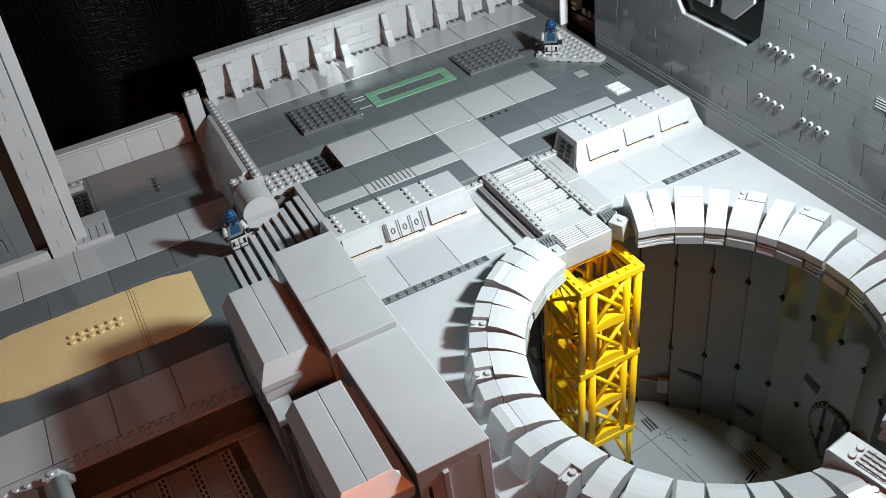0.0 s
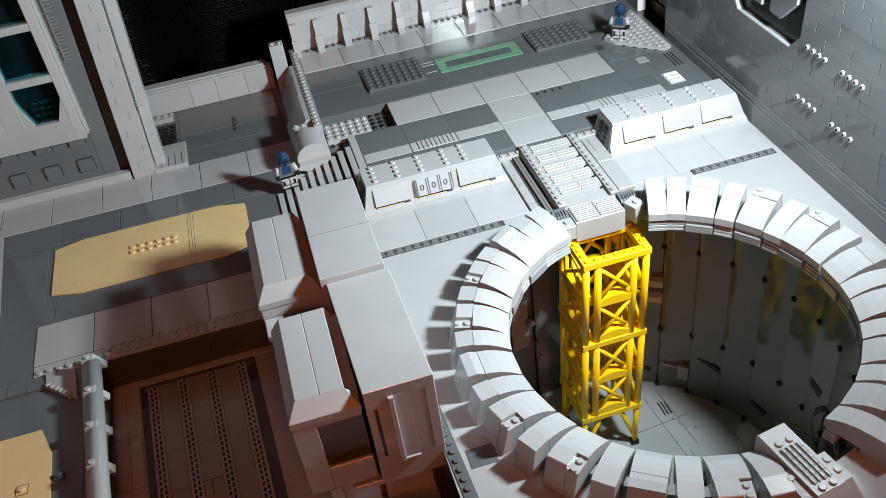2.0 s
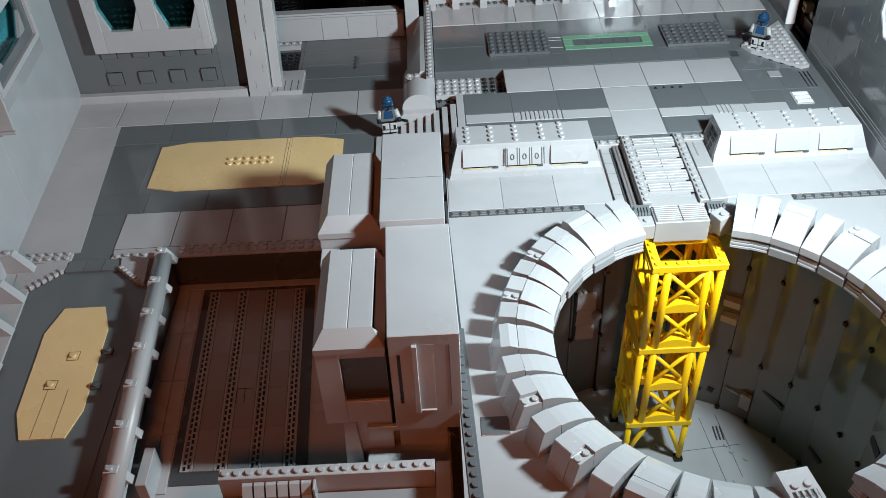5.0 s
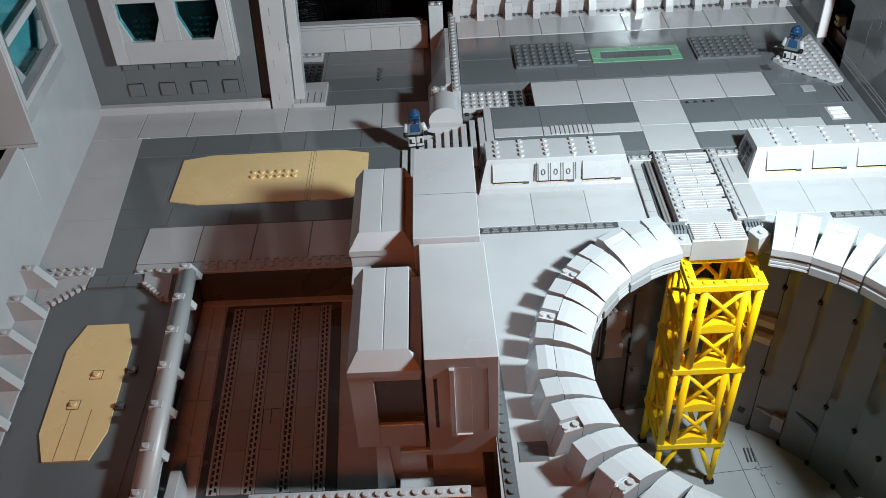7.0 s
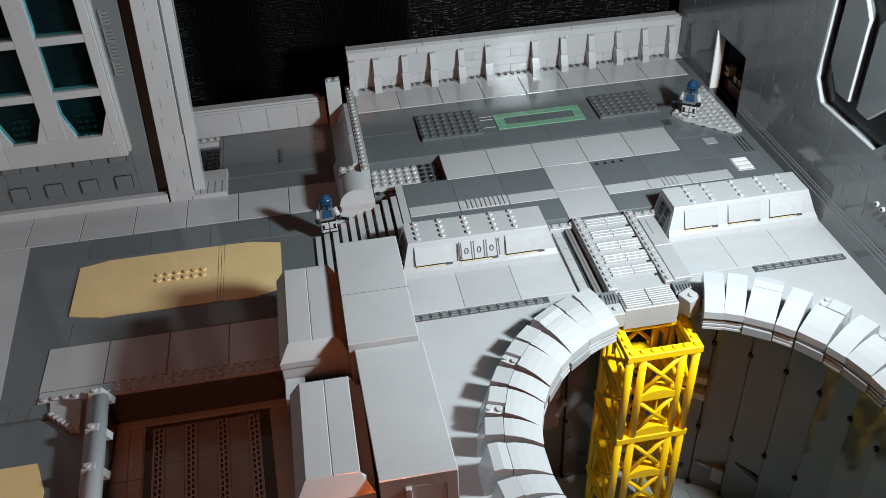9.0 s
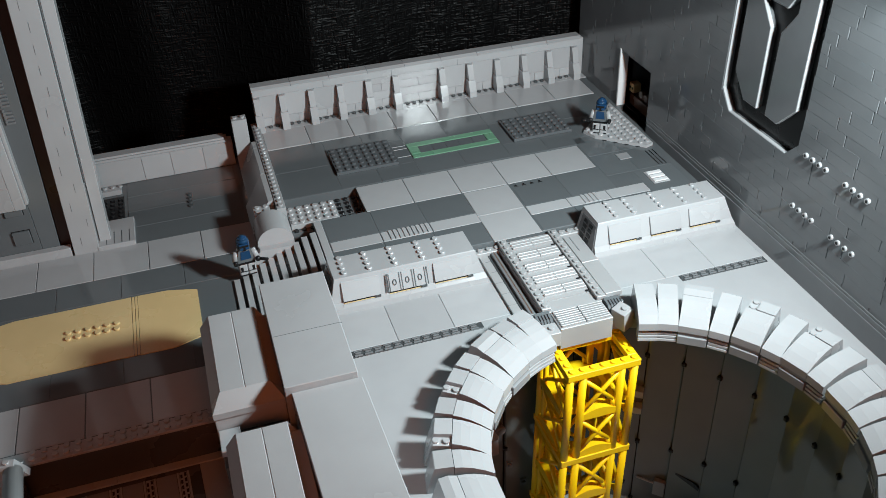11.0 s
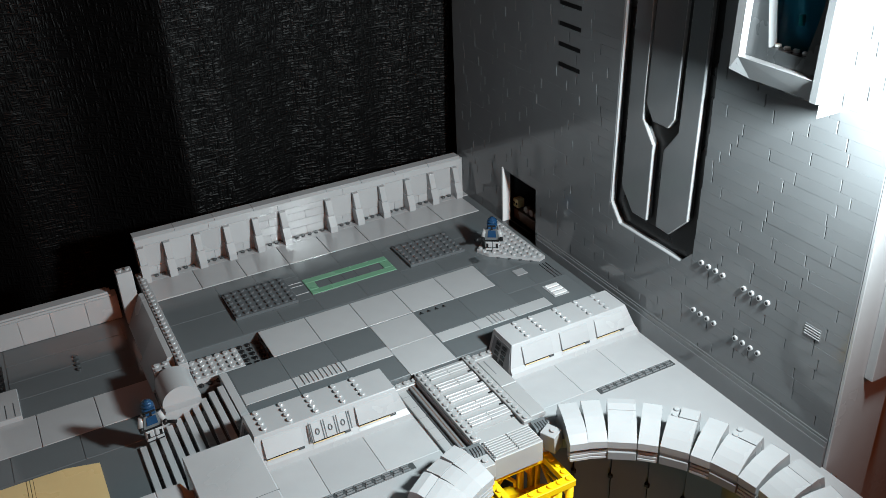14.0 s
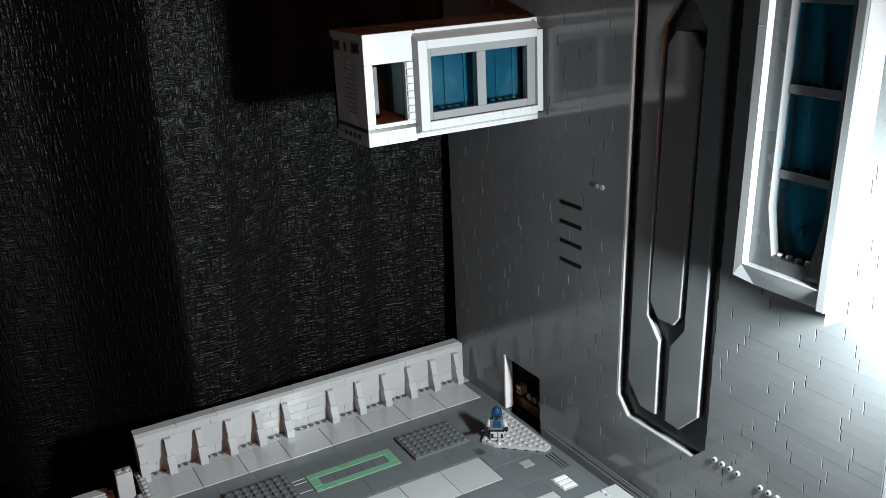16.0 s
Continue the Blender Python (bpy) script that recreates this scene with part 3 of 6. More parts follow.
pm = Geo().box(0, 0.6, -1.97, 1.97, ZF, -2.6, 0.05).mesh("wall_panel", [PITWALL], (0, 0, 0))
pegs = Geo().box(-0.45, 0.1, -0.28, 0.28, -0.3, 0.3, 0.12).mesh("clip", [BLACK], (0, 0, 0))
rnd = random.Random(4)
for i in range(N):
    p, q = wall_point(SEAM + 360 * i / N), wall_point(SEAM + 360 * (i + 1) / N)
    mid, d = (p + q) / 2, q - p
    a = math.atan2(-d.x, d.y)
    piece("wall_panel", pm, shaft, mid.x, mid.y, 0, Matrix.Rotation(a + 0.085 + (rnd.random() - 0.5) * 0.02, 4, "Z") @ Matrix.Rotation((rnd.random() - 0.5) * 0.012, 4, "Y") @ Matrix.Diagonal((1, d.length / 4, 1, 1)))
    for z in (-11.35, -25.2, -35.6):
        piece("clip", pegs, shaft, p.x, p.y, z, Matrix.Rotation(radians(SEAM + 360 * i / N), 4, "Z"))


def on_wall(deg, z):
    """A frame on the lining: x outwards, y along it."""
    p, d = wall_point(deg), wall_point(deg + 2) - wall_point(deg - 2)
    return Matrix.Translation((p.x, p.y, z)) @ Matrix.Rotation(math.atan2(-d.x, d.y), 4, "Z")


g = Geo()
g.tube((WX, WY, ZF - 1), (WX, WY, ZF), R1 + 0.4, 72)
part("shaft_floor", g, TILE, shaft, "light grey round floor of the shaft")
def floor_piece(name, x, y, deg, geo, mat, label=""):
    tr = Matrix.Translation((x, y, ZF)) @ Matrix.Rotation(radians(deg), 4, "Z")
    geo.v = [tuple(tr @ Vector(p)) for p in geo.v]
    part(name, geo, mat, shaft, label)


for (x, y, deg, l) in ((23.4, -24.5, 95, 14), (25.6, -24.0, 95, 10), (27.5, -29, 5, 8), (25.2, -34.4, 92, 6), (20, -36, 4, 12), (31.5, -34, 95, 9)):
    floor_piece("floor_seam", x, y, deg + 180, Geo().box(0, l, -0.04, 0.04, 0, 0.03, 0.01), DARK)
for k in range(3):
    floor_piece("floor_grille", 24.8 + 0.45 * k, -26.0, -90, Geo().box(0, 2.2, -0.1, 0.1, 0, 0.12, 0.02), DARKER, "small dark floor grille")
    floor_piece("floor_grille", 32.4 + 0.45 * k, -37.0, -92, Geo().box(0, 3.4, -0.1, 0.1, 0, 0.1, 0.02), DARKER, "small dark floor grille")
for k in range(2):
    floor_piece("floor_grille", 29.7, -40.2 - 0.5 * k, 20, Geo().box(0, 2.0, -0.1, 0.1, 0, 0.1, 0.02), BLACK, "small dark floor grille")
for (x, y) in ((25.7, -29.1), (26.1, -30.1), (28.6, -40.0), (17.0, -28.6), (15.8, -28.6), (14.6, -28.5), (27.6, -31.4)):
    floor_piece("floor_knob", x, y, 0, Geo().stud(0, 0, 0), TILE)
# tunnel mouth low in the lining
tm = on_wall(-15.5, -25.2)
g = Geo()
g.tr = tm
for k in range(32):
    b0, b1 = 2 * math.pi * k / 32, 2 * math.pi * (k + 1) / 32
    g.tube((-0.1, 4.5 * math.cos(b0), 4.5 * math.sin(b0)), (-0.1, 4.5 * math.cos(b1), 4.5 * math.sin(b1)), 0.4, 8)
part("tunnel_rim", g, DARK, shaft, "dark ring round a tunnel mouth")
g = Geo()
g.tr = tm
g.tube((0.3, 0, 0), (-0.06, 0, 0), 4.4, 32)
part("tunnel_mouth", g, BLACK, shaft, "black tunnel mouth")
g = Geo()
g.tr = on_wall(-24.3, -20.2)
g.tube((0.2, 0, 0), (-0.9, 0, 0), 0.9, 14).tube((-0.9, 0, 0), (-1.05, 0, 0), 0.45, 12)
part("tunnel_cap", g, BROWN, shaft, "reddish round cap beside the tunnel mouth")
# door outline, handle and slots on the lining
g = Geo()
g.tr = on_wall(38.1, -29.1)
g.prism([(2.0, 0.55), (2.0, 0.75), (-1.5, 0.0), (-1.95, -0.3), (-1.95, -0.95), (-1.5, -0.75)], "x", -0.3, 0.1)
part("door_lintel", g, BLACK, shaft, "dark bar over a service door")
g = Geo()
g.tr = on_wall(45.2, -32.2)
g.box(-0.6, 0.1, -0.75, 0.75, -1.25, 1.25, 0.08)
part("door_latch", g, MID, shaft, "grey latch box")
g = Geo()
g.tr = on_wall(45.2, -31.6)
g.tube((-0.4, 0.7, 0), (-0.4, 3.0, 0.1), 0.14, 8)
part("door_rod", g, LIGHT, shaft, "grey rod")
for (deg, z, w) in ((-2.6, -20.3, 1.1), (17.8, -32.0, 1.2), (57.4, -33.2, 0.4), (61.6, -33.6, 0.5)):
    g = Geo()
    g.tr = on_wall(deg, z) @ Matrix.Rotation(radians(14), 4, "X")
    g.box(-0.12, 0.1, -w, w, -0.36 - 0.3 * (w == 1.1), 0.36 + 0.3 * (w == 1.1), 0.03)
    part("wall_slot", g, BLACK, shaft, "dark slot in the lining")
for z in (-17.0, -19.6):
    g = Geo()
    g.tr = on_wall(56.2, z)
    g.box(-0.9, 0.2, -1.0, 1.0, -0.5, 0.5)
    part("bracket", g, LIGHT, shaft, "grey bracket")
for k in range(3):
    g = Geo()
    g.tr = on_wall(102.4, -18.8 - 2.5 * k) @ Matrix.Rotation(radians(10), 4, "X")
    g.prism([(0.1, -1.2), (-0.75, -1.1), (-0.85, -0.8), (-0.15, 1.2), (0.1, 1.2)], "y", -1.3, 1.2)
    part("shingle", g, MID, shaft, "grey overlapping shingle on the lining")
g = Geo()
g.tr = on_wall(105.9, -21)
g.box(-0.6, 0.1, -0.16, 0.16, -4.0, 4.0)
part("shingle_edge", g, BLACK, shaft)
g = Geo()
g.tr = on_wall(98.6, -21.2)
g.tube((0, 0, 0), (-0.9, 0, 0), 0.62, 14).tube((-0.9, 0, 0), (-0.95, 0, 0), 0.34, 12)
part("round_cap", g, STONE, shaft)
for (deg, z) in ((96.1, -14.5), (105.4, -15.7), (95, -28), (90, -32)):
    g = Geo()
    g.tr = on_wall(deg, z)
    g.box(-0.45, 0.1, -0.4, 0.4, -0.45, 0.45, 0.06).tube((-0.45, 0, 0), (-0.85, 0, 0), 0.26, 10)
    part("wall_knob", g, STONE, shaft)
for dy in (-0.3, 0.3):
    g = Geo()
    g.tr = on_wall(104, -16.9)
    part("latch_pin", g.tube((0, dy, 0), (-0.9, dy, 0.2), 0.2, 8), LIGHT, shaft)
# collar under the ring: plain plates and grille stacks in turn


def ring_block(kind, half):
    """A ring stone along +x from the shaft's edge outwards: bowed inner slope, outer brick, and the collar piece below."""
    w = RI * math.tan(half) * 1.0
    ob = new("ring_block")
    ORIGIN[ob] = (0, 0, 0)
    prof = [(RI, -0.5), (RI, 0.3), (16.5, 0.86), (17.4, 1.27), (18.2, 1.5), (18.9, 1.6), (18.9, -0.5)]
    if kind == 0:
        prof = prof[:6] + [(20.4, 1.74), (20.55, 1.64), (21.35, -1.2), (18.9, -1.2), (18.9, -0.5)]
    part("curved_slope", Geo().prism(prof, "y", -w + 0.02, w - 0.02), LIGHT, ob)
    if kind == 1:
        part("outer_brick", Geo().prism([(18.95, -1.2), (18.95, 1.7), (20.45, 1.7), (20.53, 1.62), (21.3, -1.2)], "y", -w + 0.02, w - 1.0), LIGHT, ob)
        b = part("knob_brick", Geo().prism([(18.95, -1.2), (18.95, 1.32), (20.5, 1.32), (20.58, 1.25), (21.25, -1.2)], "y", w - 0.98, w - 0.02), LIGHT, ob)
        for k in range(2):
            part("knob", Geo().stud(19.4 + 0.9 * k, w - 0.5, 1.32), LIGHT, b)
    elif kind == 3:
        part("outer_brick", Geo().prism([(18.95, -1.2), (18.95, 1.72), (20.5, 1.72), (20.58, 1.64), (21.35, -1.2)], "y", -w + 0.02, w - 0.02), LIGHT, ob)
    elif kind == 2:
        part("outer_brick", Geo().prism([(18.95, -1.2), (18.95, 1.6), (19.7, 1.85), (20.5, 1.75), (21.35, -1.2)], "y", -w + 0.02, w - 0.02), LIGHT, ob)
    if kind in (0, 3):
        g = Geo()
        for k in range(4):
            g.box(RI + 0.12 + 0.05 * k, RI + 1.2, -w + 0.04, w - 0.04, -1.95 + 0.38 * k, -1.66 + 0.38 * k, 0.03)
        part("collar_grille", g, LIGHT, ob)
    else:
        part("collar_plate", Geo().box(RI - 0.1, RI + 1.2, -w + 0.03, w - 0.03, -1.95, -0.95).box(RI + 0.1, RI + 1.2, -w + 0.03, w - 0.03, -0.93, -0.52), MID, ob)
    return tagged(ob, "light grey curved stone with two knobs on its outer brick" if kind == 1 else "light grey curved stone of the shaft's ring", "ring block", "stones of the ring")


kinds = [ring_block(0, radians(3.66)), ring_block(1, radians(5.25)), ring_block(2, radians(5.25)), ring_block(3, radians(3.66))]
used = [False] * 4
rnd = random.Random(3)
plan_ = []
RIGHT_JOINTS = (73.6, 67.1, 60.1, 49.2, 41.8, 31.0, 23.2, 13.3, 5.2, -5.7, -13.6, -24.8, -32.4, -43.6, -51.4, -62.6, -70.2)
LEFT_JOINTS = (106.6, 113.2, 119.8, 130.2, 137.2, 147.5, 155.7, 165.2, 173.4, 184.6, 191.9, 204.0, 211.6, 223.5, 231.0, 241.8, 249.2, 260.4, 268.0)
for joints in (RIGHT_JOINTS, LEFT_JOINTS):
    for i, (a, b) in enumerate(zip(joints[:-1], joints[1:])):
        plan_.append(((a + b) / 2, abs(b - a) > 9, i))
for ang, wide, i in plan_:
    k = (1 if (i // 2) % 3 != 1 else 2) if wide else 3 if ang > 90 else 0
    m = Matrix.Translation((RX * S, RY * S, (rnd.random() - 0.5) * 0.14 * S)) @ Matrix.Rotation(radians(ang + (rnd.random() - 0.5) * 0.5), 4, "Z") @ Matrix.Translation((RI * S, 0, 0)) @ Matrix.Rotation(radians((1.6 if not wide else -1.7) + (rnd.random() - 0.5) * 1.6), 4, "Y") @ Matrix.Translation((-RI * S, 0, 0))
    if used[k]:
        copy_thing(kinds[k], m)
    else:
        kinds[k].matrix_basis = m
        used[k] = True
# grille housing on the ring
gb_ = base("grille_housing", (RX, RY - 16, -1.2), "light grey sloping housing with a dark grille and knobs", "housing")
ga = Matrix.Translation((13.8, -45.1, 0)) @ Matrix.Rotation(radians(279), 4, "Z")
g = Geo()
g.tr = ga
g.prism([(15.0, -1.2), (14.95, 1.5), (15.15, 1.75), (21.6, 1.85), (23.4, 0.6), (23.4, -1.2)], "y", -1.25, 1.25)
part("body", g, LIGHT, gb_)
g = Geo()
g.tr = ga
g.prism([(18.6, -1.2), (18.6, 1.5), (21.4, 1.6), (23.2, 0.4), (23.2, -1.2)], "y", 1.27, 2.15)
part("wing", g, LIGHT, gb_)
g = Geo()
g.tr = ga
g.prism([(18.6, -1.2), (18.6, 1.4), (21.4, 1.5), (23.2, 0.4), (23.2, -1.2)], "y", -2.1, -1.27)
part("wing", g, LIGHT, gb_)
g = Geo()
g.tr = ga
g.box(17.1, 20.7, -0.95, 0.95, 1.6, 1.86, 0.02)
part("grille_well", g, DARKER, gb_)
for k in range(4):
    g = Geo()
    g.tr = ga
    for q in range(6):
        g.box(17.15 + 0.6 * q, 17.62 + 0.6 * q, -0.82 + 0.47 * k, -0.6 + 0.47 * k, 1.7, 2.02, 0.04)
        g.box(17.15 + 0.6 * q, 17.75 + 0.6 * q, -0.77 + 0.47 * k, -0.65 + 0.47 * k, 1.7, 1.97, 0.02)
    part("grille_bar", g, LIGHT, gb_)
for (x, y, z) in ((16.6, -0.5, 1.77), (16.6, 0.5, 1.77), (19.3, 1.7, 1.53), (20.4, 1.7, 1.57), (21.2, -0.5, 1.84), (21.2, 0.5, 1.84), (19.3, -1.7, 1.43)):
    g = Geo()
    g.tr = ga
    part("knob", g.stud(x, y, z), LIGHT, gb_)

# ---- lattice tower ----
TX0, TX1, TY0, TY1 = 12.4, 20.3, -31.25, -23.5
tower = base("lattice_tower", (15.9, -29.2, ZF), "tall bright yellow plastic lattice tower standing in the shaft", "tower")


def tower_part(name, geo, mat=YELLOW):
    """A tower piece; the whole tower leans a touch."""
    geo.v = [(x + 0.02 * (z + 3.1), y, z) for x, y, z in geo.v]
    return part(name, geo, mat, tower)


def bar(p, q, r=0.27, name="brace", n=8):
    tower_part(name, Geo().tube(p, q, r, n))


def arch(a, b, z, lo, hi, axis, name):
    """A flat rail from a to b whose top bows up in the middle."""
    top = [(a + (b - a) * (1 - k / 10), z + 0.3 + 0.6 * math.sin(math.pi * k / 10)) for k in range(11)]
    tower_part(name, Geo().prism([(a, z - 0.35), (b, z - 0.35)] + top, axis, lo, hi))


def tower_stage(z0, z1):
    """One stage: posts at the corners, bowed rails at mid height and on the foot, crossed braces on each side."""
    xs = (TX0 + 0.45, TX1 - 0.45)
    ys = (TY0 + 0.45, TY1 - 0.45)
    zm = (z0 + z1) / 2
    for x in (xs[0], xs[0] + 1.4, xs[1] - 1.4, xs[1]):
        for y in ys:
            bar((x, y, z0), (x, y, z1), 0.42, "post", 12)
    for y, sy in zip(ys, (1, -1)):
        lo, hi = sorted((y - 0.3 * sy, y + 1.0 * sy))
        arch(xs[0] + 1.4, xs[1] - 1.4, zm, lo, hi, "y", "rail")
        arch(xs[0] + 1.4, xs[1] - 1.4, z0 + 0.3, lo, hi, "y", "foot_rail")
        for (a, b) in ((z0, zm), (zm, z1)):
            bar((xs[0] + 1.5, y, a + 0.5), (xs[1] - 1.5, y, b - 0.4), 0.24)
            bar((xs[0] + 1.5, y, b - 0.6), (xs[1] - 2.1, y, a + 1.5), 0.24)
            bar((xs[1] - 2.1, y, a + 1.5), (xs[1] - 1.9, y, a + 0.4), 0.24)
    for x, sx in zip(xs, (1, -1)):
        lo, hi = sorted((x - 0.3 * sx, x + 1.1 * sx))
        arch(ys[0] + 1.0, ys[1] - 0.4, zm, lo, hi, "x", "rail")
        arch(ys[0] + 1.0, ys[1] - 0.4, z0 + 0.3, lo, hi, "x", "foot_rail")
        bar((x, ys[1] - 1.2, z0), (x, ys[1] - 1.2, z1), 0.3, "post", 10)
        for (a, b) in ((z0, zm), (zm, z1)):
            bar((x, ys[0] + 0.4, a + 0.5), (x, ys[1] - 1.2, b - 0.5), 0.24)
            bar((x, ys[0] + 0.4, b - 0.6), (x, ys[1] - 1.2, a + 0.8), 0.24)
            bar((x, ys[0] + 0.4, b - 1.6), (x, ys[1] - 0.4, b - 1.2), 0.17)
    for (a, b) in ((z0, zm), (zm, z1)):
        for x, sx in ((xs[0], 1), (xs[1], -1)):
            tower_part("gusset", Geo().prism([(x + sx * 0.3, b - 0.3), (x + sx * 0.3, a + 1.6), (x + sx * 1.5, b - 2.4), (x + sx * 2.6, b - 0.3)], "y", ys[1] - 0.12, ys[1] + 0.12))


def tower_frame(z, knobs):
    g = Geo().box(TX0, TX1, TY0, TY0 + 1, z - 0.8, z).box(TX0, TX1, TY1 - 1, TY1, z - 0.8, z).box(TX0, TX0 + 1, TY0 + 1, TY1 - 1, z - 0.8, z).box(TX1 - 1, TX1, TY0 + 1, TY1 - 1, z - 0.8, z)
    if knobs:
        g.box(TX0 + 1, TX1 - 1, -26.9, -26.4, z - 0.7, z - 0.02)
        for k in range(7):
            g.stud(TX0 + 0.6 + (TX1 - TX0 - 1.2) * k / 6, TY0 + 0.5, z)
        for k in range(1, 5):
            g.stud(TX0 + 0.5, TY0 + 0.5 + 1.05 * k, z).stud(TX1 - 0.5, TY0 + 0.5 + 1.05 * k, z)
    tower_part("frame", g)


ZT = -3.15
tower_frame(ZT, True)
tower_stage(ZT - 12.1, ZT - 0.7)
tower_frame(ZT - 12.1, False)
tower_stage(ZT - 24.9, ZT - 12.8)
tower_frame(ZT - 24.9, False)
for x, sx in ((TX0 + 0.5, 1), (TX1 - 0.5, -1)):
    for y, sy in ((TY0 + 0.5, 1), (TY1 - 0.5, -1)):
        bar((x, y, ZT - 25.6), (x, y, ZF + 0.6), 0.36, "leg", 10)
        tower_part("foot", Geo().box(x - 0.5, x + 0.5, y - 0.5, y + 0.5, ZF, ZF + 0.6), BLACK)
        bar((x + sx * 2.2, y, ZT - 25.6), (x, y, ZF + 1.2), 0.3)

# ---- ramp bridge from the deck to the tower ----
bridge = base("bridge", (15.5, -18, -2.4), "light grey ribbed bridge with studded edge strips", "bridge")
part("body", Geo().box(12.3, 19.6, -24.6, -11.2, -2.4, -0.35), MATTE, bridge)
part("gap_floor", Geo().box(10.95, 12.28, -24.4, -11.3, -1.4, -0.95), DARKER, bridge, "dark channel beside the walkway")
part("gap_floor", Geo().box(19.62, 19.95, -23.6, -12.3, -1.4, -1.1), DARKER, bridge, "dark channel beside the walkway")
for k in range(5):
    y = -13.8 - 2.25 * k
    part("slab", Geo().prism([(y, -0.34), (y + 2.2, -0.34), (y + 2.2, -0.12), (y + 1.6, -0.1), (y, -0.26)], "x", 13.45, 18.45), MATTE, bridge)
    for j in range(3):
        for xa in (13.6, 15.98):
            part("ridge", Geo().box(xa, xa + 2.36, y + 0.62 + 0.52 * j, y + 0.84 + 0.52 * j, -0.3, 0.08, 0.05), MATTE, bridge)
    part("slab_gap", Geo().box(18.0, 18.45, y - 0.02, y + 0.34, -0.3, -0.2, 0.02), BLACK, bridge)
for x in (12.4, 18.5):
    part("stud_strip", Geo().box(x, x + 1, -24.4, -11.3, -0.34, 0.1).studs(x, -24.4, 1, 13, 0.1), MATTE, bridge)
part("side_beam", Geo().box(11.3, 11.95, -23.9, -11.6, -1.2, -0.62), STONE, bridge, "grey beam along the walkway")
part("side_groove", Geo().box(11.58, 11.68, -23.8, -11.7, -0.62, -0.605, 0.005), BROWN, bridge)
part("side_plate", Geo().box(9.9, 10.9, -23.5, -12.2, -1.2, -0.9).studs(9.7, -12.2, 3, 1, -0.5).box(9.6, 12.3, -12.2, -11.2, -1.2, -0.5), MATTE, bridge)
for k in range(5):
    part("plate_joint", Geo().box(9.92, 10.88, -21.4 + 2.0 * k, -21.36 + 2.0 * k, -0.92, -0.896, 0.004), DARK, bridge)
part("side_plate", Geo().box(19.7, 22.3, -12.2, -11.2, -1.2, -0.3).studs(19.5, -12.2, 3, 1, -0.3).box(19.96, 21.9, -17.6, -12.3, -1.2, -0.5).box(19.96, 21.9, -23.4, -17.64, -1.2, -0.56), MATTE, bridge)
part("plate_strip", Geo().box(20.6, 20.75, -15.4, -12.6, -0.52, -0.44, 0.02), MID, bridge)
part("end_block", Geo().box(13.2, 18.9, -27.4, -24.65, -2.95, -0.35), MATTE, bridge)
for k in range(8):
    for xa in (13.4, 16.1):
        part("ridge", Geo().box(xa, xa + 2.6, -27.2 + 0.33 * k, -27.04 + 0.33 * k, -0.35, -0.08, 0.03), MATTE, bridge)
for (x, sgn) in ((12.2, -1), (19.9, 1)):
    hg = part("hinge", Geo().prism([(-26.2, -1.6), (-26.2, -0.75), (-25.7, -0.2), (-24.6, 0.0), (-24.6, -1.6)], "x", x - 0.8, x + 0.8), DARK, bridge, "mid grey sloped hinge with slits")
    for k in range(4):
        part("slit", Geo().prism([(-26.1, -0.62), (-25.72, -0.18), (-25.0, -0.05), (-25.0, -0.12), (-25.65, -0.26), (-26.05, -0.68)], "x", x - 0.55 + 0.32 * k, x - 0.43 + 0.32 * k), BLACK, hg)
    part("pivot", Geo().tube((x + sgn * 0.75, -25.3, -0.5), (x + sgn * 1.15, -25.3, -0.5), 0.5, 14, 0.25), DARK, hg)
g = Geo().box(-0.75, 0.75, -0.85, 0.85, -2.05, -0.3).stud(0, 0, -0.3)
g.v = [(x + 12.3, y - 27.0, z) for x, y, z in g.v]
part("corner_block", g, MATTE, bridge)
g = Geo()
g.tr = Matrix.Translation((20.0, -27.1, 0)) @ Matrix.Rotation(radians(24), 4, "Z") @ Matrix.Rotation(radians(-8), 4, "Y")
part("corner_block", g.box(-0.75, 0.75, -0.85, 0.85, -2.05, 0.25).stud(0.1, -0.2, 0.25), MATTE, bridge)

# ---- consoles ----


